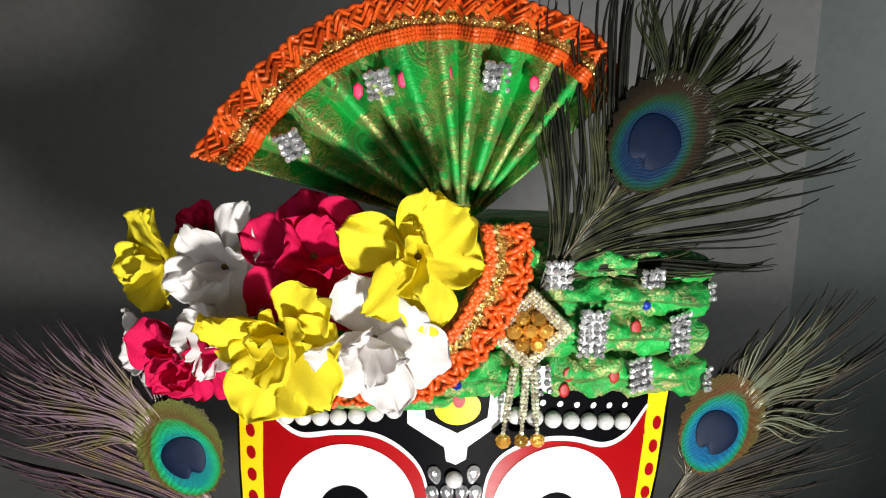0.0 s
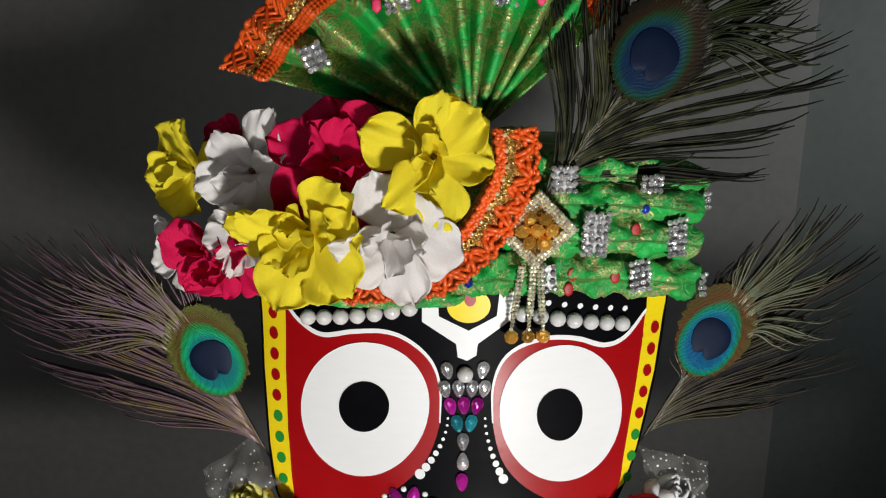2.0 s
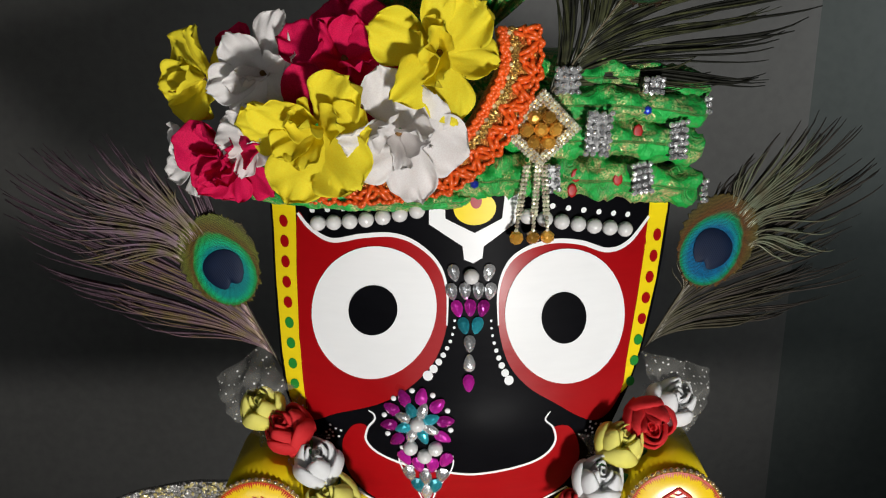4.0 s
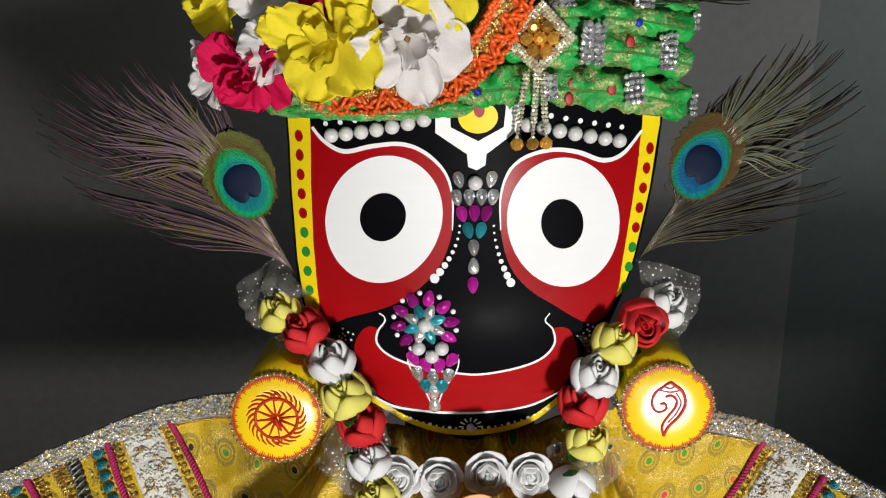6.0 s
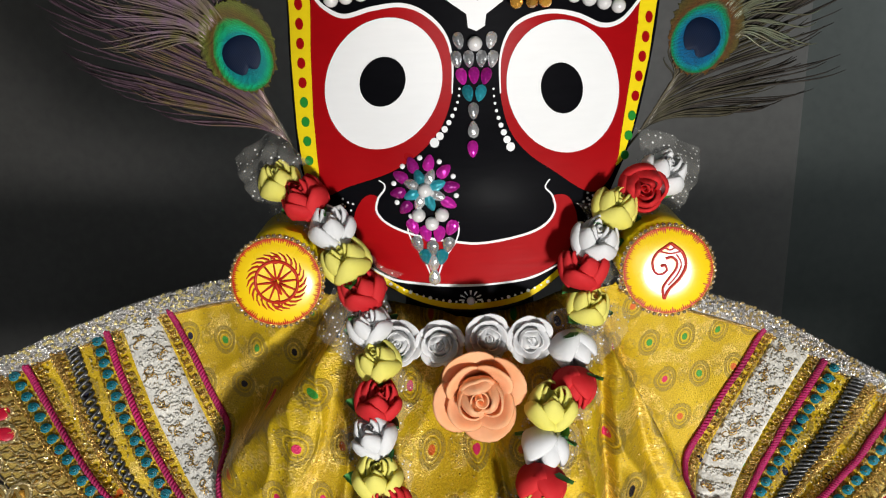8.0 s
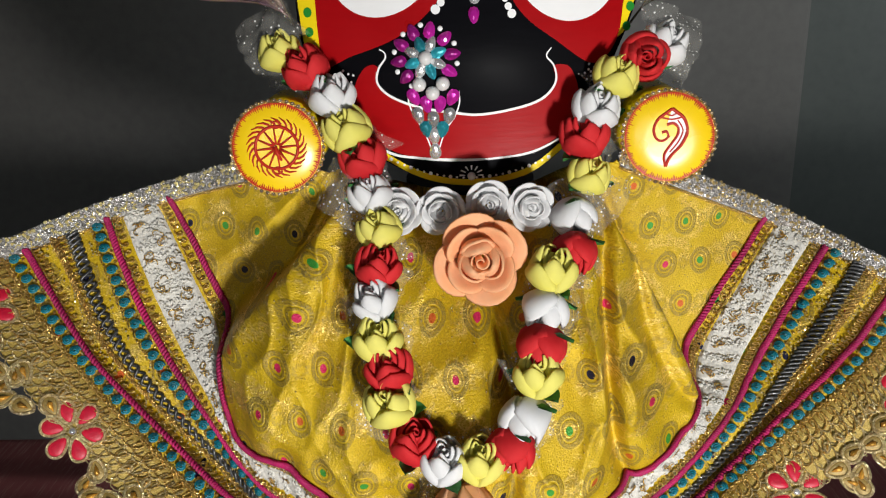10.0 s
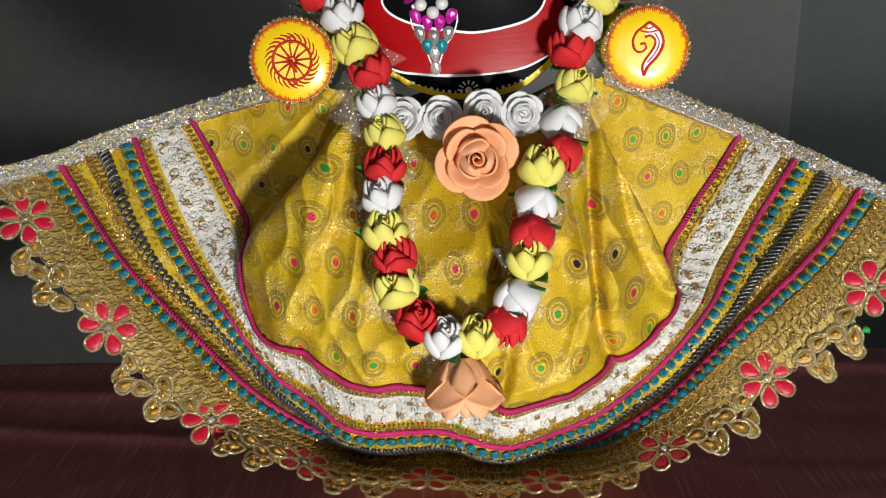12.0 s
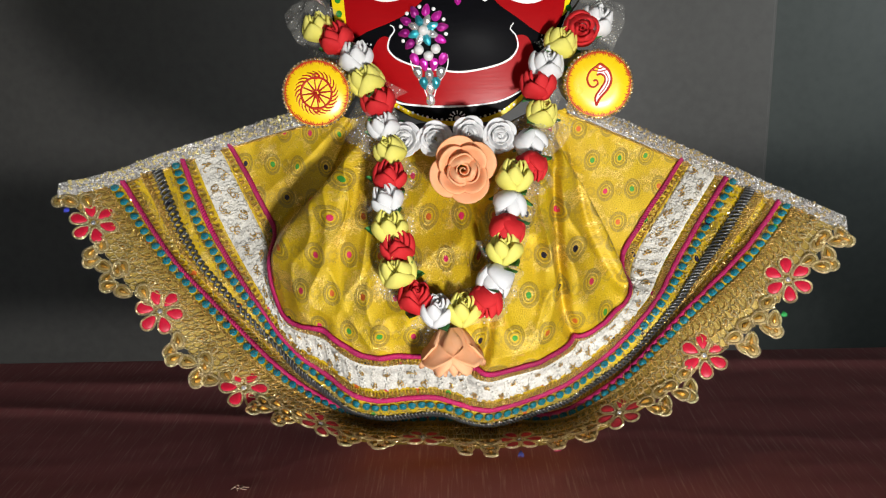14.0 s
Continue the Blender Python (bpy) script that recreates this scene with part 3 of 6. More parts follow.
HEM = [(-0.4, 0.44, 0.254), (-0.343, 0.4, 0.179), (-0.255, 0.365, 0.091), (-0.185, 0.335, 0.063), (-0.117, 0.325, 0.037), (-0.027, 0.318, 0.031), (0.036, 0.318, 0.025), (0.099, 0.326, 0.031), (0.177, 0.35, 0.049), (0.257, 0.38, 0.087), (0.319, 0.39, 0.14), (0.379, 0.42, 0.208)]
NU, NV = 360, 200
V_KNOTS = np.array([0.0, 0.5, 0.75, 0.87, 1.0])


def puff_at(u, v):
    """How far a place lies inside the puffed front (0 to 1), and its signed nearness to the two side edges."""
    s, q = u * 11, min(1.0, v / 0.5)
    left, right = 1.25 + 2.2 * (1 - q) ** 2 - 0.2 * math.sin(math.pi * q), 9.25 - 0.9 * (1 - q) ** 2
    inside = 1 / (1 + math.exp(-(s - left) / 0.05)) / (1 + math.exp((s - right) / 0.05))
    return inside, math.exp(-((s - left) / 0.55) ** 2), math.exp(-((s - right) / 0.55) ** 2)


def crease(x, y, z):
    """Sharp-ridged folds, 0 to 1."""
    return (1 - abs(noise.noise((x, y, z)))) ** 4


def pleat(u, v):
    """How far the cloth bulges towards the viewer, and to the side, in metres."""
    s = u * 11
    d = side = 0.0
    if v < 0.62:
        e = math.sin(math.pi * min(1, v / 0.62)) ** 0.7
        for at, wide, high in ((3.1, 0.25, 0.006), (4.05, 0.18, -0.006), (4.9, 0.5, 0.006), (5.5, 0.10, -0.015), (6.2, 0.45, 0.010), (7.35, 0.3, 0.009), (8.05, 0.14, -0.018), (8.5, 0.35, 0.012), (9.1, 0.12, -0.008), (2.7, 0.4, 0.008), (1.55, 0.25, -0.010)):
            d += high * e * math.exp(-((s - at - 0.5 * math.sin(v * 7 + at)) / wide) ** 2)
        inside, near_left, near_right = puff_at(u, v)
        swell = max(0.0, math.sin(math.pi * min(1.0, v / 0.57)))
        d += 0.043 * inside * swell ** 0.8
        side = 0.016 * inside * swell * (near_right - near_left)
        d += inside * swell * (0.013 * (crease(s * 0.55 + 2.0 * v, v * 4.5 - s * 0.25, 2.7) - 0.4) + 0.008 * (crease(s * 1.3 - 3.0 * v, v * 8.0, 6.1) - 0.4))
        d -= (1 - inside) * swell * (0.026 * math.exp(-((s - 2.1) / 0.9) ** 2) + 0.018 * math.exp(-((s - 9.6) / 0.4) ** 2))
        d += (1 - inside) * swell * 0.006 * (crease(s * 1.5, v * 2.5, 9.3) - 0.4)
    low = math.exp(-((s - 5.6) / 3.2) ** 4)
    d -= (0.004 + 0.016 * low) * math.exp(-((v - 0.805) / 0.032) ** 2)
    d += 0.006 * low * math.exp(-((v - 0.70) / 0.05) ** 2) * (1 + noise.noise((u * 14, 2.0, 5.5)))
    d += 0.0030 * noise.noise((u * 16, v * 5, 0.7)) + 0.0016 * noise.noise((u * 45, v * 22, 4.0))
    return d, side


def skirt_surface():
    cols = [spline(c, NU) for c in (WAIST, PANEL, GREY_LINE, LACE_LINE, HEM)]
    out = np.zeros((NU, NV, 3))
    vs = np.linspace(0, 1, NV)
    flat = np.zeros((NU, NV, 2))
    for i in range(NU):
        p = np.array([c[i] for c in cols])
        k = np.interp(vs, V_KNOTS, np.arange(5))
        j = np.minimum(k.astype(int), 3)
        f = (k - j)[:, None]
        a, b, c, d = p[np.maximum(j - 1, 0)], p[j], p[j + 1], p[np.minimum(j + 2, 4)]
        m1, m2 = (c - a) * 0.5, (d - b) * 0.5
        dist = np.linalg.norm(c - b, axis=1)[:, None]
        m1 *= np.minimum(1, dist / (np.linalg.norm(m1, axis=1)[:, None] + 1e-9))
        m2 *= np.minimum(1, dist / (np.linalg.norm(m2, axis=1)[:, None] + 1e-9))
        out[i] = (2 * f ** 3 - 3 * f ** 2 + 1) * b + (f ** 3 - 2 * f ** 2 + f) * m1 + (-2 * f ** 3 + 3 * f ** 2) * c + (f ** 3 - f ** 2) * m2
        flat[i] = out[i][:, [0, 2]]
        for q, v in enumerate(vs):
            d, side = pleat(i / (NU - 1), v)
            out[i, q] += (side, -d, 0.0)
    return out, flat


SK, SK_FLAT = skirt_surface()
du, dv = np.gradient(SK, axis=0), np.gradient(SK, axis=1)
SN = np.cross(du, dv)
SN /= np.linalg.norm(SN, axis=2)[:, :, None] + 1e-12
if SN[:, :, 1].mean() > 0:
    SN = -SN


def on_skirt(u, v, out=0.0):
    """Points of the skirt at u along the hem (0 to 1) and v from waist to hem, lifted by out."""
    u, v = np.clip(np.atleast_1d(u), 0, 1) * (NU - 1), np.clip(np.atleast_1d(v), 0, 1) * (NV - 1)
    u, v = np.broadcast_arrays(u, v)
    i, j = np.minimum(u.astype(int), NU - 2), np.minimum(v.astype(int), NV - 2)
    f, g = (u - i)[:, None], (v - j)[:, None]
    at = lambda a: a[i, j] * (1 - f) * (1 - g) + a[i + 1, j] * f * (1 - g) + a[i, j + 1] * (1 - f) * g + a[i + 1, j + 1] * f * g
    return at(SK) + at(SN) * np.reshape(out, (-1, 1))


def skirt_normal(u, v):
    return SN[int(u * (NU - 1)), int(min(v, 1) * (NV - 1))]


skirt = thing("skirt", (0, 0.42, 0.03), "yellow brocade skirt with braid, bead and lace borders", "skirt")


def band(name, v0, v1, mat, out, label, nv=6, relief=0.0, f=60.0, u0=0.0, u1=1.0):
    h = Heap()
    us, rows = np.linspace(u0, u1, 420), []
    for k, v in enumerate(np.linspace(v0, v1, nv)):
        lift = out * np.ones(420)
        if relief:
            lift = lift + relief * np.array([noise.noise((u * f * 8, v * f * 3, 0.0)) + 0.6 * noise.noise((u * f * 20, v * f * 7, 3.0)) for u in us])
        if k in (0, nv - 1):
            lift = np.zeros(420) - 0.0005
        rows.append(on_skirt(us, np.full(420, v), lift))
    h.grid(rows)
    return part(name, h.mesh(name, mat), skirt, label)


h = Heap()
NC = int(NV * 0.955)
h.grid(SK[:, :NC])
cloth_me = h.mesh("cloth", YELLOW_BROCADE)
uvs = cloth_me.uv_layers.new(name="uv")
w = SK_FLAT[:, :NC].reshape(-1, 2) * (1.0, -1.08) + 1.0
ids = np.zeros(len(cloth_me.loops), int)
cloth_me.loops.foreach_get("vertex_index", ids)
uvs.data.foreach_set("uv", w[ids].ravel())
cloth = part("cloth", cloth_me, skirt)
so = cloth.modifiers.new("thick", "SOLIDIFY")
so.thickness, so.offset = 0.0015, -1


def braid(name, v, mat, r, amp, waves, label, out=0.0022, strands=2, n=2600):
    """Strands that wind round each other along the skirt."""
    us = np.linspace(0.0, 1.0, n)
    h = Heap()
    for s in range(strands):
        ph = 2 * math.pi * (us * waves + s / strands)
        h.tube(on_skirt(us, v + amp * np.sin(ph), out + r * 0.7 * np.cos(ph * (1 if strands == 2 else 2))), r, 5)
    return part(name, h.mesh(name, mat), skirt, label)


def loops(name, v, mat, r, size, count, label, out=0.002):
    """A coiled metal thread."""
    t = np.linspace(0, 1, count * 9)
    a = t * count * 2 * math.pi
    h = Heap()
    h.tube(on_skirt(t + 0.9 * np.sin(a) * 0.5 / count, v + size * np.cos(a), out + 0.0006 * np.sin(a)), r, 4)
    return part(name, h.mesh(name, mat), skirt, label)


braid("pink_braid", 0.505, PINK, 0.0013, 0.005, 230, "magenta pink plaited braid")
loops("gold_coil", 0.527, GOLD, 0.0006, 0.008, 190, "coiled gold thread")
band("lace_band", 0.54, 0.625, LACE, 0.0022, "cream white lace band with raised blossoms", 14, 0.0016, 42.0)
loops("gold_coil", 0.640, GOLD, 0.0006, 0.008, 190, "coiled gold thread")
braid("pink_braid", 0.658, PINK, 0.0013, 0.005, 230, "magenta pink plaited braid")
braid("grey_braid", 0.745, GREY, 0.0013, 0.015, 100, "dark grey scalloped metal braid", 0.002, 2)
loops("gold_coil", 0.768, GOLD, 0.0006, 0.010, 200, "coiled gold thread")
braid("gold_braid", 0.785, GOLD, 0.0010, 0.006, 150, "twisted gold cord")
braid("pink_braid", 0.842, PINK, 0.0013, 0.0045, 230, "magenta pink plaited braid")
loops("gold_coil", 0.825, GOLD, 0.0006, 0.008, 220, "coiled gold thread")

coil_t = np.linspace(0, 1, 34)
coil = Heap()
coil.tube(np.stack([0.0040 * (1 - 0.85 * coil_t) * np.cos(coil_t * 15.7), 0.0036 * (1 - 0.85 * coil_t) * np.sin(coil_t * 15.7), 0.0022 * coil_t - 0.0008], 1), 0.00085, 5)
coil.tube([(-0.0043, -0.0034, -0.0008), (-0.0054, 0.0, -0.0002), (-0.0043, 0.0034, -0.0008)], 0.0005, 4, 1)
bead_me = coil.mesh("bead", [TEAL, GOLD])


def along(v, gap):
    """Places at even steps along the skirt's line v."""
    us = np.linspace(0, 1, 800)
    p = on_skirt(us, np.full(800, v))
    s = np.concatenate([[0], np.cumsum(np.linalg.norm(np.diff(p, axis=0), axis=1))])
    return np.interp(np.arange(gap / 2, s[-1], gap), s, us)


gold_dots = Heap()
for v, gap in ((0.684, 0.0094), (0.868, 0.0098)):
    for u in along(v, gap):
        p, nn = on_skirt(u, v, 0.0034)[0], skirt_normal(u, v)
        part("bead", bead_me, skirt, "", frame_at(p, nn))
        for dv_ in (-0.013, 0.013):
            q = on_skirt(u + 0.003, v + dv_, 0.0012)[0]
            gold_dots.tube([q - 0.0009 * nn, q, q + 0.0009 * nn], [0.0009, 0.0013, 0.0005], 5)
stones = Heap()
for u in along(0.735, 0.0105):
    p, nn = on_skirt(u, 0.733, 0.0014)[0], skirt_normal(u, 0.733)
    stones.tube([p - 0.001 * nn, p + 0.0004 * nn, p + 0.0013 * nn], [0.0015, 0.0014, 0.0004], 6)
tagged(part("knot_trim", gold_dots.mesh("knot_trim", GOLD), skirt, "tiny gold thread knots beside the beads"), kind="stuff")
tagged(part("crystal_trim", stones.mesh("crystal_trim", G_SILVER), skirt, "tiny clear crystals on the grey braid"), kind="stuff")

# raised blossoms on the lace band
blossoms = Heap()
rnd = random.Random(5)
for u in along(0.58, 0.013):
    for k in range(64):
        uu, vv = u + rnd.uniform(-0.004, 0.004), 0.583 + rnd.uniform(-0.037, 0.037)
        p, nn = on_skirt(uu, vv, 0.003)[0], skirt_normal(min(1, max(0, uu)), vv)
        a = rnd.uniform(0, 6.28)
        side = np.cross(nn, (math.cos(a), 0.2, math.sin(a)))
        side /= np.linalg.norm(side)
        blossoms.tube([p - 0.0018 * side - 0.001 * nn, p + rnd.uniform(-0.0004, 0.0008) * nn, p + 0.0018 * side - 0.001 * nn], [0.0004, 0.0010, 0.0004], 4)
tagged(part("lace_relief", blossoms.mesh("lace_relief", LACE), skirt, "raised cream lace stitches"), kind="stuff")

# gold lace hem with red cloth flowers and leaf loops
band("hem_lace", 0.885, 0.965, OLD_GOLD, 0.0016, "antique gold net lace along the hem", 10)
loops("hem_chain", 0.90, GOLD, 0.0007, 0.010, 120, "gold chain stitch on the hem lace", 0.0028)
loops("hem_chain", 0.925, GOLD, 0.0006, 0.010, 120, "gold chain stitch on the hem lace", 0.0028)
braid("hem_cord", 0.885, GOLD, 0.0008, 0.003, 120, "thin gold cord at the lace edge", 0.0026)


# fish-scale net of gold wire on the hem lace, and glitter between the braids
net = Heap()
for row, v in enumerate((0.903, 0.920, 0.937, 0.954)):
    us = along(v, 0.0085)
    for u in us:
        a = np.linspace(-0.4, math.pi + 0.4, 8)
        net.tube(on_skirt(u + (row % 2) * 0.004 + 0.0046 * np.cos(a), v + 0.014 * np.sin(a), 0.0026), 0.00055, 4)
tagged(part("net_wire", net.mesh("net_wire", PALE_GOLD), skirt, "fish-scale net of gold wire on the hem lace"), kind="stuff")
glitter = Heap()
rnd = random.Random(31)
for lo_v, hi_v, many in ((0.755, 0.825, 1500), (0.695, 0.725, 420), (0.845, 0.865, 260), (0.89, 0.97, 1100), (0.515, 0.535, 250), (0.635, 0.652, 300), (0.05, 0.49, 1300)):
    for k in range(many):
        u, v = rnd.uniform(0.0, 1.0), rnd.uniform(lo_v, hi_v)
        p, nn = on_skirt(u, v, 0.0024 if v > 0.5 else 0.0006)[0], skirt_normal(u, v)
        d = nn + np.array([rnd.uniform(-0.7, 0.7), rnd.uniform(-0.7, 0.7), rnd.uniform(-0.7, 0.7)])
        d /= np.linalg.norm(d)
        r = rnd.uniform(0.0006, 0.0011) if v > 0.5 else rnd.uniform(0.0003, 0.0006)
        glitter.tube([p - 0.0002 * d, p + 0.0003 * d], [r, r * 0.8], 5)
tagged(part("sequin_glitter", glitter.mesh("sequin_glitter", gem("gold_sequin", (0.95, 0.72, 0.32), 0.12), True), skirt, "scattered tiny gold sequins"), kind="stuff")


LEAF_NET = plain("dark_gold_net", (0.26, 0.18, 0.05), 0.45, 0.3, 0.3, 700.0, 0.6)


def leaf_mesh(name, length, width, mat, rim, dome):
    """A flat drop with a raised gold wire round it, pointing along +y from its root at the origin."""
    h = Heap()
    a = np.linspace(0, 2 * math.pi, 22, endpoint=False)
    ox, oy = width * np.sin(a) * (0.75 + 0.25 * np.cos(a + math.pi)), length * (0.5 - 0.5 * np.cos(a))
    rows = []
    for f, z in ((1.0, 0.0), (0.96, 0.0009), (0.6, 0.0012 + dome), (0.2, 0.0013 + dome * 1.2)):
        rows.append(np.stack([ox * f, length * 0.5 + (oy - length * 0.5) * f, np.full(22, z)], 1))
    h.grid(rows, 0, True)
    h.f.append(tuple(range(len(h.v) - 22, len(h.v))))
    h.i.append(0)
    h.add(rows[0], [tuple(range(21, -1, -1))])
    if mat == LEAF_NET:
        h.tube([(0, length * 0.22, 0.0012), (0, length * 0.40, 0.0020), (0, length * 0.62, 0.0022), (0, length * 0.78, 0.0013)], [0.0002, width * 0.18, width * 0.30, 0.0003], 6, 2)
    if rim:
        ring = np.stack([np.append(ox, ox[0]) * 1.02, length * 0.5 + (np.append(oy, oy[0]) - length * 0.5) * 1.02, np.full(23, 0.0010)], 1)
        h.tube(ring, rim, 5, 1)
    return h.mesh(name, [mat, PALE_GOLD, G_AMBER])


PETAL_HEM = leaf_mesh("petal", 0.0172, 0.0078, RED_CLOTH, 0.0012, 0.0008)
LEAF_HEM = leaf_mesh("leaf", 0.0165, 0.0076, LEAF_NET, 0.0013, 0.0002)
LEAF_IN = leaf_mesh("leaf", 0.0075, 0.0028, LEAF_NET, 0.0008, 0.0002)
STUD = ball("stud", 0.0030, G_SILVER, 8, 6, (1, 1, 0.7))
FLOWERS_AT = [0.45, 1.38, 2.42, 3.6, 4.85, 6.3, 7.72, 8.85, 10.15]


def hem_pose(u, v, turn, out):
    p, nn = on_skirt(u, v, out)[0], Vector(skirt_normal(min(max(u, 0), 1), v))
    outward = Vector(on_skirt(u, 1.0)[0] - on_skirt(u, 0.9)[0])
    return frame_at(p, nn, outward) @ pose(0, 0, 0, 0, 0, turn)


def hem_flower(u, v):
    fl = part("hem_flower", STUD, skirt, "red cloth flower with gold wire round six petals", hem_pose(u, v, 0, 0.003))
    for k in range(6):
        part("petal", PETAL_HEM, fl, "", pose(0, 0, 0, 0, 0, 60 * k + 30) @ pose(0, 0.0056, -0.001))


def hem_spray(u, v):
    for turn, du_, dv_, me in ((-80, -0.018, 0.0, LEAF_HEM), (-40, -0.011, 0.02, LEAF_HEM), (0, 0.0, 0.03, LEAF_HEM), (40, 0.011, 0.02, LEAF_HEM), (80, 0.018, 0.0, LEAF_HEM), (150, 0.008, -0.02, LEAF_IN), (-150, -0.008, -0.02, LEAF_IN)):
        if 0 < u + du_ < 1:
            part("leaf", me, skirt, "", hem_pose(u + du_, min(v + dv_, 1.0), -turn, 0.0024))


for k, s in enumerate(FLOWERS_AT):
    hem_flower(s / 11, 0.952)
    nxt = FLOWERS_AT[k + 1] if k + 1 < len(FLOWERS_AT) else 11.2
    hem_spray((s * 0.62 + nxt * 0.38) / 11, 0.955)
    hem_spray((s * 0.34 + nxt * 0.66) / 11, 0.955)
hem_spray(0.008, 0.94)

# silver sequin border along the two top edges
for side, u in (("left", 0.0), ("right", 1.0)):
    h = Heap()
    vs = np.linspace(0.02, 1.0, 160)
    p = on_skirt(np.full(160, u), vs)
    up = np.array([0.0, 0.35, 0.94])
    rows = [p + up * a + np.array([0, -1, 0]) * b for a, b in ((-0.002, 0.0012), (0.0, 0.0030), (0.007, 0.0036), (0.0150, 0.0022), (0.0150, -0.0015), (0.0, -0.002))]
    h.grid(rows, 0)
    rnd = random.Random(3 + int(u))
    for k in range(700):
        v = rnd.uniform(0.02, 1.0)
        q = on_skirt(u, v)[0] + up * rnd.uniform(0.0, 0.0155) + np.array([0, -0.0036, 0])
        d = np.array([rnd.uniform(-1, 1), rnd.uniform(-1.6, -0.4), rnd.uniform(-1, 1)])
        d /= np.linalg.norm(d)
        h.tube([q - 0.0003 * d, q + 0.0003 * d], [0.0016, 0.0012], 6, k % 2)
    part("sequin_border", h.mesh("sequin_border", [SILVER, bpy.data.materials["gold_sequin"]], True), skirt, "silver sequin border along the top edge")
    h = Heap()
    h.tube(on_skirt(np.full(160, u), vs) + np.array([0, -0.002, -0.003]), 0.0012, 5)
    part("piping", h.mesh("piping", GOLD), skirt, "thin gold piping")

# coloured thread ends that show under the hem
for u, c in ((0.02, (0.03, 0.04, 0.4)), (0.57, (0.02, 0.02, 0.12)), (0.62, (0.5, 0.02, 0.1)), (0.90, (0.03, 0.35, 0.08))):
    h = Heap()
    p = on_skirt(u, 1.0)[0]
    for k in range(5):
        h.tube([p + (0, 0.004, 0.002), p + ((k - 2) * 0.0012, 0.001, 0.0), p + ((k - 2) * 0.0012, 0.0, -0.0025)], [0.0007, 0.0007, 0.0003], 5)
    part("thread_tassel", h.mesh("thread_tassel", plain("thread", c, 0.6)), skirt, "short coloured thread tassel")

# gold vine stitches on the white lace band
vine = Heap()
rnd = random.Random(21)
for k, u in enumerate(along(0.583, 0.0125)):
    for j in range(5):
        a = rnd.uniform(0, 6.28)
        us = u + 0.0022 * np.cos(a + np.linspace(0, 3.2, 7)) + rnd.uniform(-0.004, 0.004)
        vs = 0.583 + (0.018 if k % 2 else -0.018) + 0.007 * np.sin(a + np.linspace(0, 3.2, 7)) + rnd.uniform(-0.008, 0.008)
        vine.tube(on_skirt(us, vs, 0.0042), 0.00045, 4)
tagged(part("vine_stitch", vine.mesh("vine_stitch", GOLD), skirt, "gold vine stitches on the lace band"), kind="stuff")

# a loose thread knot on the tablecloth
h = Heap()
for k in range(6):
    a = k * 1.05
    h.tube([(-0.209, 0.310, 0.001), (-0.209 + 0.004 * math.cos(a), 0.310 + 0.004 * math.sin(a), 0.003), (-0.209 + 0.009 * math.cos(a + 0.4), 0.310 + 0.004 * math.sin(a + 0.4), 0.001)], [0.0006, 0.0005, 0.0002], 4)
tagged(new("loose_thread", h.mesh("loose_thread", plain("pale_thread", (0.45, 0.30, 0.22), 0.8))), "small pale loose thread knot on the maroon cloth", "thread")


# ---- turban, fan and brooch ----
def grid_mesh(name, pts, mat, su, sv, wrap=False):
    """A sheet with its length and width in metres as uv."""
    pts = np.asarray(pts, float)
    r, c = pts.shape[:2]
    h = Heap()
    h.grid(pts, 0, wrap)
    me = h.mesh(name, mat)
    uvl = me.uv_layers.new(name="uv")
    ids = np.zeros(len(me.loops), int)
    me.loops.foreach_get("vertex_index", ids)
    w = np.stack([np.repeat(np.linspace(0, su, r), c), np.tile(np.linspace(0, sv, c), r)], 1)
    uvl.data.foreach_set("uv", w[ids].ravel())
    return me


turban = thing("turban", (0.0, 0.46, 0.545), "green brocade turban of twisted rolls with orange braid trim", "turban")


def roll_mesh(path, radius, seed, twist=40.0):
    n, m = 220, 36
    c = spline(path, n)
    tan = np.gradient(c, axis=0)
    length = np.linalg.norm(tan, axis=1).sum()
    tan /= np.linalg.norm(tan, axis=1)[:, None]
    up = np.array([0.0, 0.0, 1.0])
    side = np.cross(tan, up)
    side /= np.linalg.norm(side, axis=1)[:, None]
    upv = np.cross(side, tan)
    rows = []
    for i in range(n):
        s = length * i / (n - 1)
        row = []
        for j in range(m):
            a = 2 * math.pi * j / m
            r = radius * (1 + 0.11 * math.sin(a * 3 + s * twist * 6) + 0.07 * math.sin(a * 5 - s * twist * 7 + seed))
            r += radius * 0.20 * noise.noise((s * 60, math.cos(a) * 1.3 + seed, math.sin(a) * 1.3)) + radius * 0.15 * (crease(s * 70 + a * 0.9, math.cos(a) * 1.5 + seed, math.sin(a) * 1.5) - 0.45) + radius * 0.12 * (crease(s * 150 - a * 1.4, math.cos(a) * 2.5 + seed, math.sin(a) * 2.5) - 0.45)
            r *= min(1.0, 0.25 + 12 * min(i, n - 1 - i) / n)
            row.append(c[i] + r * (1.0 * math.cos(a) * side[i] * 0.9 + math.sin(a) * upv[i]))
        rows.append(row)
    return grid_mesh("roll", rows, TURBAN_CLOTH, length, 2 * math.pi * radius, True)


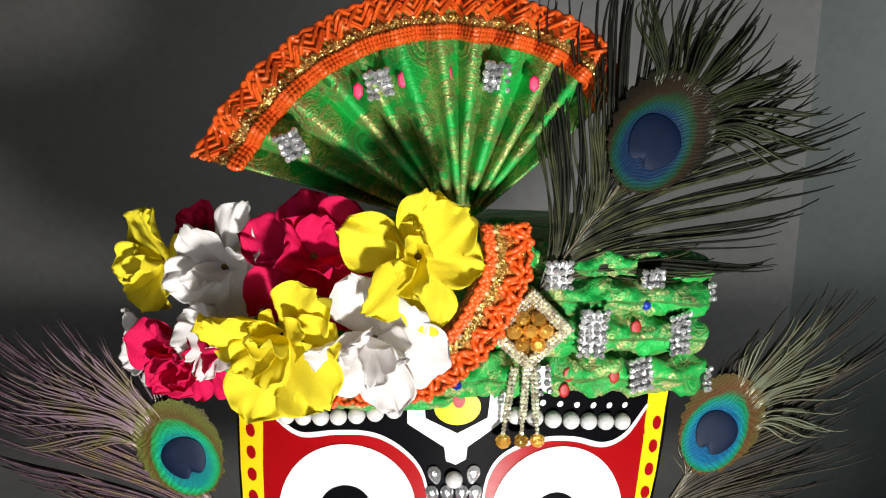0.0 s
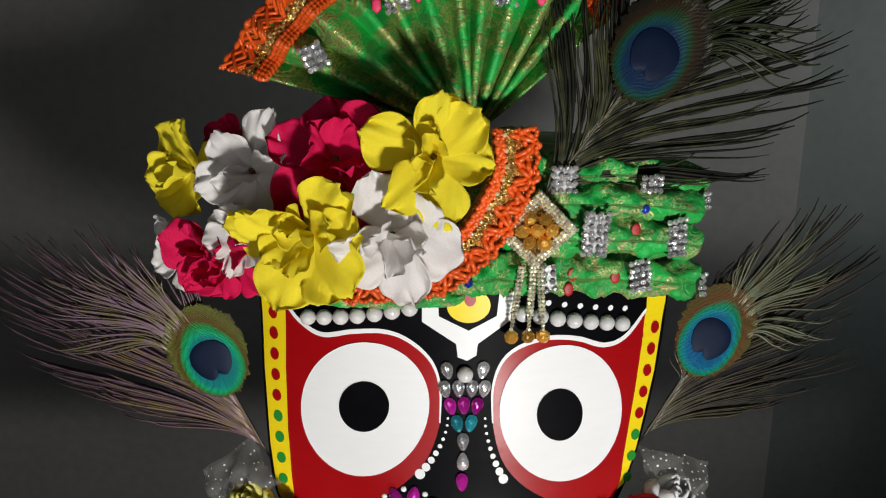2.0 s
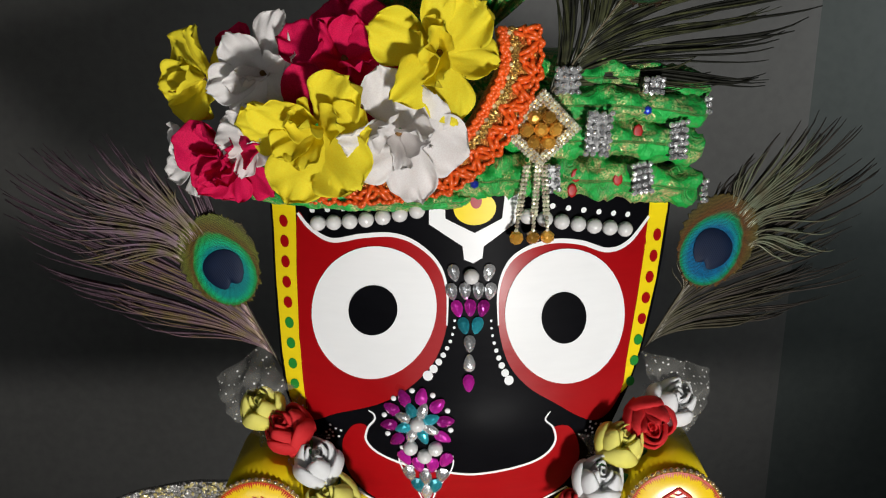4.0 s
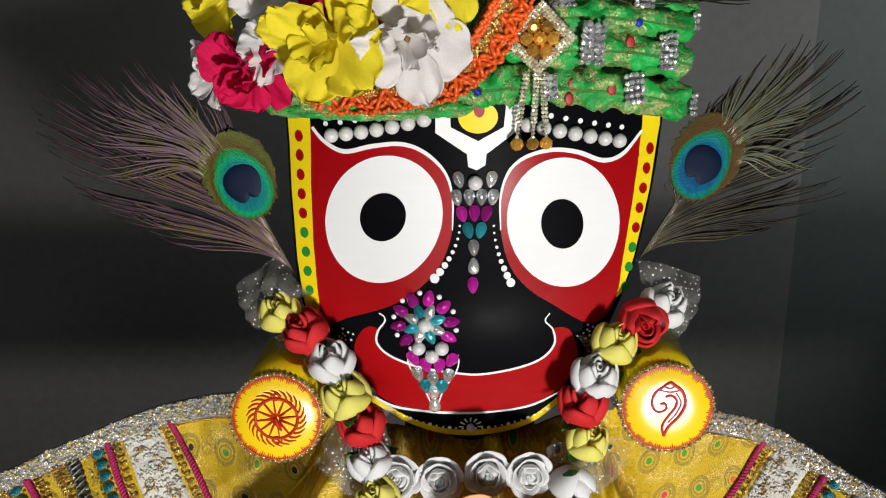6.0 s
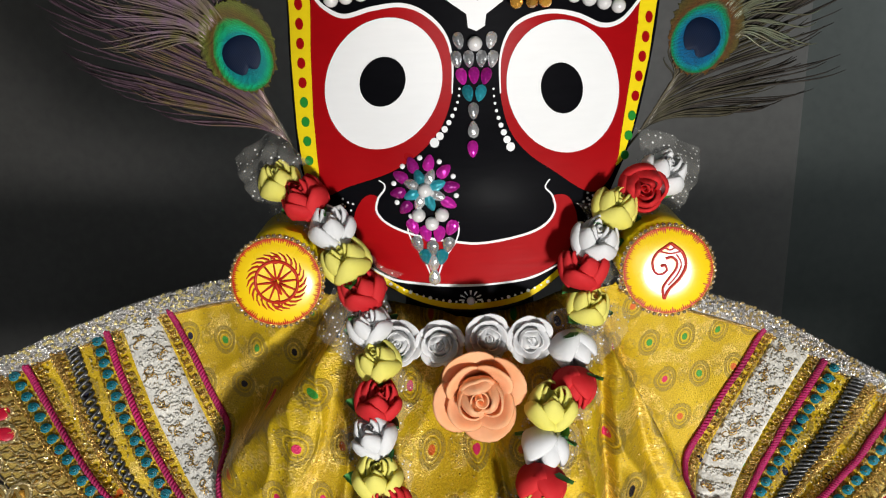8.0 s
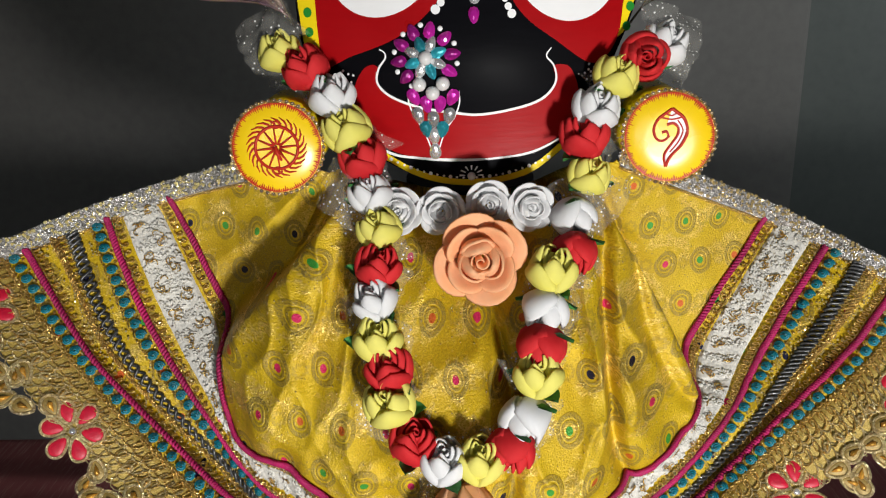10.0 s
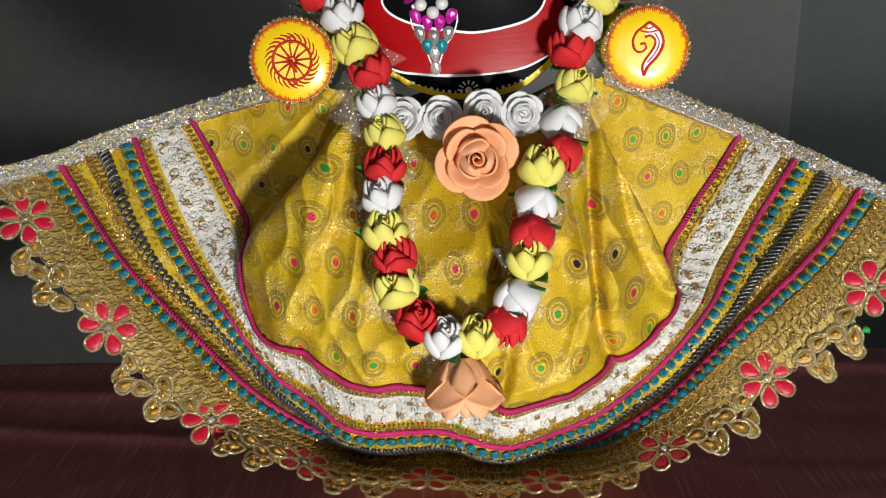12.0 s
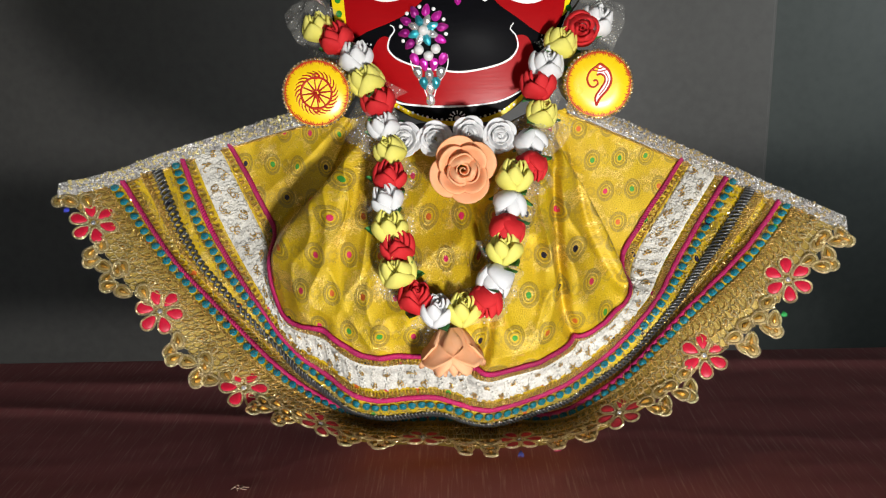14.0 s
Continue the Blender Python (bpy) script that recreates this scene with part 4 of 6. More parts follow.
for k, (path, r) in enumerate(([[(0.030, 0.462, 0.632), (0.052, 0.455, 0.624), (0.078, 0.450, 0.623), (0.11, 0.460, 0.620), (0.153, 0.480, 0.608)], 0.0095],
                               [[(0.030, 0.452, 0.612), (0.051, 0.447, 0.607), (0.078, 0.443, 0.608), (0.11, 0.451, 0.604), (0.150, 0.471, 0.595)], 0.0100],
                               [[(0.020, 0.448, 0.590), (0.051, 0.443, 0.587), (0.078, 0.441, 0.588), (0.11, 0.450, 0.584), (0.148, 0.471, 0.573)], 0.0110],
                               [[(-0.05, 0.446, 0.560), (0.0, 0.441, 0.564), (0.033, 0.440, 0.566), (0.064, 0.445, 0.564), (0.104, 0.458, 0.558), (0.156, 0.484, 0.545)], 0.0125],
                               [[(-0.135, 0.478, 0.560), (-0.10, 0.462, 0.562), (-0.06, 0.452, 0.564), (0.0, 0.450, 0.572)], 0.0150],
                               [[(-0.137, 0.472, 0.549), (-0.09, 0.449, 0.549), (-0.04, 0.437, 0.550), (0.004, 0.432, 0.553)], 0.0048],
                               [[(0.022, 0.455, 0.640), (0.034, 0.452, 0.636), (0.046, 0.452, 0.622)], 0.009])):
    part("roll", roll_mesh(path, r, k * 1.7), turban)

# cap that fills the inside of the turban
rows = []
for i in range(12):
    f = i / 11
    z, sh = 0.548 + 0.082 * f, 1 - 0.25 * f * f
    rows.append([(0.145 * sh * math.cos(a), 0.515 - (0.055 + 0.0 * f) * math.sin(a) * sh, z) for a in np.linspace(0, 2 * math.pi, 48, endpoint=False)])
rows.append([(0.0 + 0.001 * math.cos(a), 0.515 - 0.001 * math.sin(a), 0.634) for a in np.linspace(0, 2 * math.pi, 48, endpoint=False)])
part("cap", grid_mesh("cap", rows, TURBAN_CLOTH, 0.1, 0.7, True), turban)

# pleated fan
APEX = np.array([0.0087, 0.458, 0.6418])
FAN_R = [(164.3, 0.1471), (152.6, 0.1402), (139.3, 0.1346), (125.0, 0.1298), (112.1, 0.1267), (99.9, 0.1239), (85.0, 0.1211), (70.9, 0.1215), (58.9, 0.1229), (48.0, 0.1221), (40.0, 0.1150)]


def fan_point(deg, f, out=0.0):
    """f: 0 at the apex, 1 at the rim."""
    ang = [a for a, _ in FAN_R][::-1]
    r = float(np.interp(deg, ang, [b for _, b in FAN_R][::-1])) * f
    fold = (deg - 40.0) / 124.3 * 11.0
    tri = 2 * abs(fold - math.floor(fold) - 0.5) - 0.5
    wave = 0.6 * tri + 0.4 * 0.5 * math.cos(2 * math.pi * fold)
    y = APEX[1] + 0.012 * f + 0.016 * f * max(0.0, (75.0 - deg) / 35.0) - (0.019 * f ** 0.7 * (1 - 0.6 * f)) * wave * 2 - 0.012 * math.sin(math.pi * f) * 0.5 - out
    a = math.radians(deg + 3.0 * (1 - f) * math.sin(fold * 2.1))
    return np.array([APEX[0] + r * math.cos(a), y, APEX[2] + r * math.sin(a)])


fan = thing("fan_crest", (0.0087, 0.47, 0.64), "pleated green brocade fan with orange braided rim on the turban", "fan crest")
degs = np.linspace(40.0, 164.3, 300)
fan_cloth = part("pleated_cloth", grid_mesh("pleated_cloth", [[fan_point(d, f) for f in np.linspace(0.03, 0.97, 60)] for d in degs], GREEN_BROCADE, 0.26, 0.13), fan)
so = fan_cloth.modifiers.new("thick", "SOLIDIFY")
so.thickness, so.offset = 0.0015, 1
h = Heap()
h.grid([[fan_point(d, f, 0.003 + 0.0008 * math.sin(d * 9 + f * 60)) for f in np.linspace(0.81, 1.0, 10)] for d in degs])
part("rim_band", h.mesh("rim_band", sparkle("gold_orange_net", (0.62, 0.30, 0.06), (0.50, 0.10, 0.02), 0.4, 800.0, 0.6)), fan, "gold net band")


def fan_cord(f0, amp, waves, r, mat, name, label, out, ph=0.0, sharp=False):
    ds = np.linspace(40.0, 164.3, 1100)
    t = (ds - 40.0) / 124.3 * waves + ph
    w = (4 * np.abs(t - np.floor(t) - 0.5) - 1) if sharp else np.sin(2 * math.pi * t)
    h = Heap()
    h.tube([fan_point(d, f0 + amp * k, out + 0.001 * math.sin(6.28 * q)) for d, k, q in zip(ds, w, t)], r, 6)
    part(name, h.mesh(name, mat), fan, label)


for ph, f0 in ((0.0, 0.930), (0.0, 0.943), (0.5, 0.962), (0.04, 0.975)):
    fan_cord(f0, 0.030, 19, 0.0011, ORANGE_CORD, "zigzag_cord", "orange silk zigzag cord", 0.0048, ph, True)
fan_cord(0.895, 0.008, 60, 0.0012, GOLD, "gold_cord", "gold wire cord", 0.0045)
fan_cord(0.880, 0.010, 75, 0.0009, GOLD, "gold_cord", "gold wire cord", 0.0045, 0.3)
for f0 in (0.855, 0.838, 0.822):
    fan_cord(f0, 0.006, 130, 0.0017, ORANGE_CORD, "orange_cord", "orange silk cord", 0.0045, f0 * 9)
fan_cord(1.0, 0.004, 40, 0.0016, ORANGE_CORD, "orange_cord", "orange silk cord", 0.0035)

# diagonal trim on the turban
TRIM = [(0.030, 0.424, 0.652), (0.031, 0.4215, 0.630), (0.022, 0.420, 0.609), (0.009, 0.420, 0.589), (-0.010, 0.421, 0.573), (-0.032, 0.426, 0.567), (-0.062, 0.436, 0.5620), (-0.096, 0.451, 0.560), (-0.125, 0.468, 0.558)]


def trim_points(across, lift, n=420):
    c = spline(TRIM, n)
    t = np.gradient(c, axis=0)
    t /= np.linalg.norm(t, axis=1)[:, None]
    s = np.cross(t, (0.0, -1.0, 0.0))
    s /= np.linalg.norm(s, axis=1)[:, None]
    return c + s * np.reshape(across, (-1, 1)) + np.array([0, -1.0, 0]) * np.reshape(lift, (-1, 1))


h = Heap()
h.grid([trim_points(np.full(420, a), np.full(420, b)) for a, b in ((-0.0125, -0.008), (-0.012, -0.001), (-0.006, 0.001), (0.0, 0.0015), (0.006, 0.001), (0.012, -0.001), (0.0125, -0.008))])
part("trim_band", h.mesh("trim_band", bpy.data.materials["gold_orange_net"]), turban, "gold net band")
q = np.linspace(0, 1, 420)
for across, amp, waves, r, mat, name in ((-0.0030, 0.0034, 13, 0.0015, ORANGE_CORD, "wavy_cord"), (-0.0058, 0.0034, 13, 0.0015, ORANGE_CORD, "wavy_cord"), (-0.0086, 0.0032, 13, 0.0015, ORANGE_CORD, "wavy_cord"), (-0.0112, 0.0008, 30, 0.0013, ORANGE_CORD, "orange_cord"), (0.0095, 0.0006, 34, 0.0017, ORANGE_CORD, "orange_cord"), (0.0070, 0.0006, 30, 0.0016, ORANGE_CORD, "orange_cord"), (0.0036, 0.0016, 46, 0.0011, GOLD, "gold_cord"), (0.0020, 0.0016, 50, 0.0010, GOLD, "gold_cord")):
    h = Heap()
    ph = q * waves
    h.tube(trim_points(across + amp * np.sin(2 * math.pi * ph) + 0.4 * amp * np.sin(4.7 * math.pi * ph + across * 900), 0.0025 + 0.0012 * np.sin(6 * math.pi * ph + across * 1500)), r, 6)
    part(name, h.mesh(name, mat), turban)
pe = ball("pearl", 0.0015, gem("gilt_bead", (0.85, 0.66, 0.36)), 8, 6)
for k in range(14):
    part("gilt_bead", pe, turban, "", Matrix.Translation(trim_points(np.full(420, 0.0052), np.full(420, 0.0035))[8 + k * 20]))

# crystal patches sewn on cloth
def cut_stone(name, r, mat, sides=6, high=0.9):
    """A faceted stone: girdle, sloping crown and a flat table, facing +z."""
    h = Heap()
    a = np.arange(sides) * 2 * math.pi / sides
    h.grid([np.stack([r * f * np.cos(a + t), r * f * np.sin(a + t), np.full(sides, z * r)], 1) for f, z, t in ((1.0, -0.4, 0.0), (1.0, 0.1, 0.0), (0.78, high * 0.6, 0.3), (0.45, high, 0.0))], 0, True)
    h.f.append(tuple(range(len(h.v) - sides, len(h.v))))
    h.i.append(0)
    return h.mesh(name, mat, True)


DOME = cut_stone("crystal", 0.0019, G_SILVER)


def crystals(parent, where, w, hgt, normal=(0, -1, 0), turn=0.0, mesh_=DOME, gap=0.0040, seed=0):
    rnd = random.Random(seed)
    base = frame_at(where, normal) @ pose(0, 0, 0, 0, 0, turn)
    plate = Heap()
    for u, v in product((-1, 1), (-1, 1)):
        plate.v.append(tuple(base @ Vector((u * w / 2.5, v * hgt / 2.5, 0.0))))
    for u, v in product((-1, 1), (-1, 1)):
        plate.v.append(tuple(base @ Vector((u * w / 2.5, v * hgt / 2.5, -0.006))))
    plate.f = [(0, 1, 3, 2), (0, 4, 5, 1), (2, 3, 7, 6), (0, 2, 6, 4), (1, 5, 7, 3)]
    plate.i = [0] * 5
    patch = part("crystal_patch", plate.mesh("crystal_patch", GREY, True), parent, "square patch of clear silver crystals")
    nx, ny = max(1, round(w / gap)), max(1, round(hgt / gap))
    for i, j in product(range(nx), range(ny)):
        m = base @ pose((i + 0.5) / nx * w - w / 2 + rnd.uniform(-6e-4, 6e-4), (j + 0.5) / ny * hgt - hgt / 2 + rnd.uniform(-6e-4, 6e-4), rnd.uniform(0.0, 0.0012), rnd.uniform(-32, 32), rnd.uniform(-32, 32))
        part("crystal", mesh_, patch, "", m)


for k, (x, y, z, turn) in enumerate(((-0.079, 0.451, 0.688, 25), (-0.033, 0.4525, 0.719, 15), (0.027, 0.4535, 0.722, -5))):
    crystals(fan, (x, y, z), 0.015, 0.016, (0, -1, 0.0), turn, seed=k)
for k, (x, y, z, w, hh, nx) in enumerate(((0.077, 0.4275, 0.592, 0.017, 0.027, 0.1), (0.128, 0.447, 0.584, 0.014, 0.024, 0.45), (0.107, 0.4435, 0.562, 0.016, 0.021, 0.4), (0.111, 0.4435, 0.617, 0.015, 0.011, 0.35), (0.060, 0.437, 0.621, 0.016, 0.018, 0.0), (0.052, 0.4285, 0.566, 0.010, 0.018, 0.0), (0.149, 0.466, 0.602, 0.006, 0.012, 0.7), (0.152, 0.470, 0.547, 0.006, 0.016, 0.7))):
    crystals(turban, (x, y, z), w, hh, (nx, -1, 0.05), 4 * (k % 3) - 4, seed=10 + k)
SQ = ball("sequin", 0.0030, G_BLUE, 6, 4, (1, 1, 0.5))
for x, y, z in ((0.006, 0.4275, 0.563), (0.107, 0.4395, 0.603)):
    part("sequin", SQ, turban, "blue sequin", frame_at((x, y, z), (0, -1, 0)))
RED_SEQ = ball("sequin", 0.0032, plain("red_woven_spot", (0.34, 0.012, 0.01), 0.5), 8, 5, (1, 1.4, 0.12))
for x, y, z in ((0.092, 0.4405, 0.562), (0.066, 0.434, 0.566), (0.102, 0.4385, 0.591), (0.064, 0.4335, 0.557)):
    part("sequin", RED_SEQ, turban, "small red woven spot", frame_at((x, y, z), (0.2, -1, 0)))
PINK_SEQ = ball("sequin", 0.0030, plain("pink_woven_spot", (0.62, 0.012, 0.09), 0.5), 6, 5, (1, 1.6, 0.12))
for x, z in ((-0.044, 0.7155), (0.002, 0.7235), (0.0465, 0.7185), (-0.021, 0.721)):
    part("sequin", PINK_SEQ, fan, "small pink woven spot", frame_at((x, 0.4545, z), (0, -1, 0)))

# brooch
brooch = thing("brooch", (0.043, 0.424, 0.596), "diamond brooch with amber stones and three crystal drops", "brooch")
corners = [np.array(c) for c in ((0.045, 0.423, 0.618), (0.066, 0.424, 0.596), (0.043, 0.423, 0.574), (0.021, 0.422, 0.595))]
h = Heap()
mid = sum(corners) / 4
for f, y in ((1.0, 0.006), (1.0, 0.0), (0.94, -0.0015), (0.70, -0.0015), (0.64, 0.001)):
    h.v += [tuple(mid + (c - mid) * f + np.array([0, y, 0])) for c in corners]
for k, j in product(range(4), range(4)):
    a, b = k * 4 + j, k * 4 + (j + 1) % 4
    h.f.append((a, b, b + 4, a + 4))
h.f.append((16, 17, 18, 19))
h.i = [0] * len(h.f)
part("frame", h.mesh("frame", GOLD, True), brooch, "gold diamond frame")
CRY = cut_stone("crystal", 0.0014, gem("champagne_crystal", (0.95, 0.80, 0.62), 0.22, 0.6), 5)
rnd = random.Random(17)


def tilted(where, lean=24.0):
    """A stone's pose, set a little askew as hand-set stones are."""
    return frame_at(where, (0, -1, 0)) @ pose(0, 0, 0, rnd.uniform(-lean, lean), rnd.uniform(-lean, lean), rnd.uniform(0, 360))


for ring_, n in ((0.97, 13), (0.84, 11), (0.71, 9)):
    for j in range(4):
        a, b = mid + (corners[j] - mid) * ring_, mid + (corners[(j + 1) % 4] - mid) * ring_
        for k in range(n):
            part("crystal", CRY, brooch, "", tilted(a + (b - a) * k / n + np.array([0, -0.0016, 0])))
AMB = cut_stone("amber_stone", 0.0043, G_AMBER, 8, 0.7)
for k in range(7):
    a = math.pi / 3 * k
    r = 0.0 if k == 6 else 0.0082
    part("amber_stone", AMB, brooch, "round amber stone", tilted(mid + np.array([r * math.cos(a), -0.0018, r * math.sin(a)]), 22.0))
for x0, x1, n in ((0.036, 0.031, 16), (0.0425, 0.041, 17), (0.046, 0.0495, 16)):
    for k in range(n):
        f = k / (n - 1)
        for dx in ((-0.001, 0.001) if k < n - 4 else (0.0,)):
            part("crystal", CRY, brooch, "", tilted((x0 + (x1 - x0) * f + dx, 0.4235 + 0.006 * f, 0.574 - 0.040 * f)))
    part("amber_stone", AMB, brooch, "round amber drop", tilted((x1, 0.4290, 0.5295), 22.0))


# ---- cloth flowers on the turban ----
def petal_mesh(name, mat, seed, length=1.0, width=0.5, cup=0.25, ruffle=0.08, thick=0.006, n=17, m=17, point=0.0):
    """One petal: root at the origin, pointing along +y, face along +z, both sides built."""
    front, back = [], []
    for i in range(n):
        t = i / (n - 1)
        w = width * (0.18 + 0.82 * math.sin(math.pi * min(1.0, 0.05 + 0.56 * t)) ** 1.5) * math.sqrt(max(0.02, 1 - max(0, (t - 0.25) / 0.755) ** 4.0))
        w *= 1 - point * max(0.0, t - 0.5) * 1.6
        rf, rb = [], []
        for j in range(m):
            s = 2 * j / (m - 1) - 1
            q = s * w / width
            rip = ruffle * t * t * (noise.noise((q * 1.9 + seed, t * 2.0, seed * 3.1)) * 1.8 + 0.35 * math.sin(q * 5 + seed) + 0.45 * math.sin(q * 13 + seed * 2) * t ** 3)
            x = s * w
            y = length * t * (1 - 0.05 * s * s) + 0.04 * noise.noise((s * 2.5, seed, 1.0)) * t
            z = cup * (0.9 * t * t * 0.4 + 0.8 * q * q * t * width) - 0.7 * cup * max(0, t - 0.45) ** 2 + 0.012 * t * math.sin(q * 22 + seed) - 0.10 * t * math.exp(-(q / 0.10) ** 2) * (1 - t) + 0.10 * t * (crease(q * 1.4 + seed, t * 1.1, seed) - 0.4) + rip
            rf.append((x, y, z)), rb.append((x, y, z - thick))
        front.append(rf), back.append(rb)
    h = Heap()
    h.grid([a + b[::-1] for a, b in zip(front, back)], 0, True)
    k = 2 * m
    last = len(h.v) - k
    h.add([], [])
    for j in range(m - 1):
        h.f.append((last + j, last + j + 1, last + k - 2 - j, last + k - 1 - j))
        h.i.append(0)
    return h.mesh(name, mat)


def cloth_petals(mat):
    return [petal_mesh("petal", mat, s, 1.0, w, c, r, point=0.12 * (k % 3)) for k, (s, w, c, r) in enumerate(((1.3, 0.52, 0.45, 0.14), (4.1, 0.46, 0.30, 0.17), (7.7, 0.56, 0.60, 0.12), (9.2, 0.48, 0.70, 0.16)))]


CLOTHS = {"yellow": cloth_petals(YELLOW_PETAL), "white": cloth_petals(WHITE_PETAL), "crimson": cloth_petals(CRIMSON_PETAL)}
EYE_DOT = ball("stamen", 0.0019, plain("brown_stamen", (0.16, 0.07, 0.01), 0.7), 8, 6)


def cloth_flower(colour, where, facing, r, seed, spin=0.0, inner=4):
    rnd = random.Random(seed)
    fl = thing("cloth_flower", where, {"yellow": "bright yellow cloth flower with ruffled petals on the turban", "white": "white cloth flower with ruffled petals on the turban", "crimson": "crimson cloth flower with crumpled petals on the turban"}[colour], "flower", "cloth flowers on the turban")
    base = frame_at(where, facing)
    for k in range(6):
        m = base @ pose(0, 0, -0.05 * r * (k % 2), 0, 0, spin + 60 * k + rnd.uniform(-12, 12)) @ pose(0, 0.06 * r, 0, rnd.uniform(-10, 34), rnd.uniform(-22, 22)) @ Matrix.Diagonal((r * rnd.uniform(0.9, 1.25), r * rnd.uniform(0.9, 1.2), r, 1))
        part("petal", CLOTHS[colour][rnd.randrange(4)], fl, "", m)
    for k in range(inner):
        m = base @ pose(0, 0, 0.05 * r, 0, 0, spin + 36 + 360 / inner * k + rnd.uniform(-20, 20)) @ pose(0, 0.05 * r, 0, rnd.uniform(30, 70), rnd.uniform(-40, 40)) @ Matrix.Diagonal((r * 0.72, r * 0.74, r * 0.70, 1))
        part("petal", CLOTHS[colour][rnd.randrange(4)], fl, "", m)
    part("stamen", EYE_DOT, fl, "brown flower centre", base @ pose(0, 0, 0.04 * r))


for colour, where, facing, r, seed, spin, inner in (
        ("yellow", (-0.013, 0.408, 0.640), (0.1, -1, 0.25), 0.035, 1, 8, 3),
        ("yellow", (-0.080, 0.402, 0.601), (-0.1, -1, -0.15), 0.037, 2, 30, 4),
        ("yellow", (-0.156, 0.465, 0.622), (-0.7, -0.8, 0.25), 0.031, 3, 50, 2),
        ("crimson", (-0.066, 0.424, 0.636), (0.05, -1, 0.35), 0.036, 4, 15, 5),
        ("crimson", (-0.137, 0.434, 0.578), (-0.45, -1, -0.2), 0.030, 5, 60, 5),
        ("crimson", (-0.135, 0.480, 0.637), (-0.2, -0.8, 0.6), 0.018, 6, 0, 2),
        ("white", (-0.036, 0.406, 0.598), (0.15, -1, -0.15), 0.036, 7, 20, 3),
        ("white", (-0.114, 0.436, 0.627), (-0.25, -1, 0.35), 0.032, 8, 44, 2),
        ("white", (-0.121, 0.426, 0.593), (-0.2, -1, 0.0), 0.022, 9, 0, 1),
        ("white", (-0.166, 0.460, 0.574), (-0.8, -0.8, -0.1), 0.022, 10, 25, 1)):
    cloth_flower(colour, where, facing, 0.97 * r, seed, spin, inner + 1)


# ---- peacock feathers ----
def barb_paint(name, c, alt, metal=0.35):
    n = Nodes(name, 0.4, metal)
    f = n.noise(110.0, 2.0)
    return n.colour(n.mix(n.step(f, 0.2, 0.8), c, alt))


def vane_paint(name, c, alt, ang, metal=0.15, rough=0.55):
    """Fine parallel barbs with a silky sheen."""
    n = Nodes(name, rough, metal, 0.2)
    mp = n.add("ShaderNodeMapping")
    mp.inputs["Rotation"].default_value = (0, radians(ang), 0)
    n.wire(n.coords(), mp.inputs[0])
    w = n.add("ShaderNodeTexWave", wave_type="BANDS", bands_direction="X")
    w.inputs["Scale"].default_value, w.inputs["Distortion"].default_value, w.inputs["Detail"].default_value = 260.0, 1.5, 2.0
    n.wire(mp.outputs[0], w.inputs[0])
    n.bump(w.outputs[1], 0.2, 0.0004)
    return n.colour(n.mix(n.math("MULTIPLY_ADD", w.outputs[1], 0.4, 0.4), dim(c, 0.55), n.mix(n.noise(90.0), c, alt)))


def drop_plate(centre, ang, a, b, depth, lift, mat, name, notch=0.0, egg=0.15, thick=0.0005, n=300):
    """A flat egg-shaped plate in the feather's plane; notch: a dent on the side of the root."""
    k = np.linspace(0, 2 * math.pi, n, endpoint=False)
    rad = 1 - notch * np.exp(-((np.abs(k - math.pi)) / 0.33) ** 2)
    if not notch:
        rad *= np.array([1.0 + 0.08 * noise.noise((9 * math.cos(q), 9 * math.sin(q), 1.0)) + 0.06 * noise.noise((40 * math.cos(q), 40 * math.sin(q), 3.0)) for q in k])
    u, v = a * np.cos(k) * rad, b * np.sin(k) * rad * (1 + egg * np.cos(k))
    c, s = math.cos(ang), math.sin(ang)
    h = Heap()
    for f, d in ((0.98, thick), (1.0, 0.0), (0.97, -0.0002), (0.5, -0.0004), (0.02, -0.0005)):
        xs, zs = centre[0] + (u * c - v * s) * f, centre[1] + (u * s + v * c) * f
        h.v += [(float(x), float(depth((x, z))) - lift + d, float(z)) for x, z in zip(xs, zs)]
    for i, j in product(range(4), range(n)):
        h.f.append((i * n + j, i * n + (j + 1) % n, (i + 1) * n + (j + 1) % n, (i + 1) * n + j))
        h.i.append(0)
    return h.mesh(name, mat)


BLUE_EYE = vane_paint("feather_navy", (0.0, 0.002, 0.014), (0.0, 0.014, 0.055), 30)


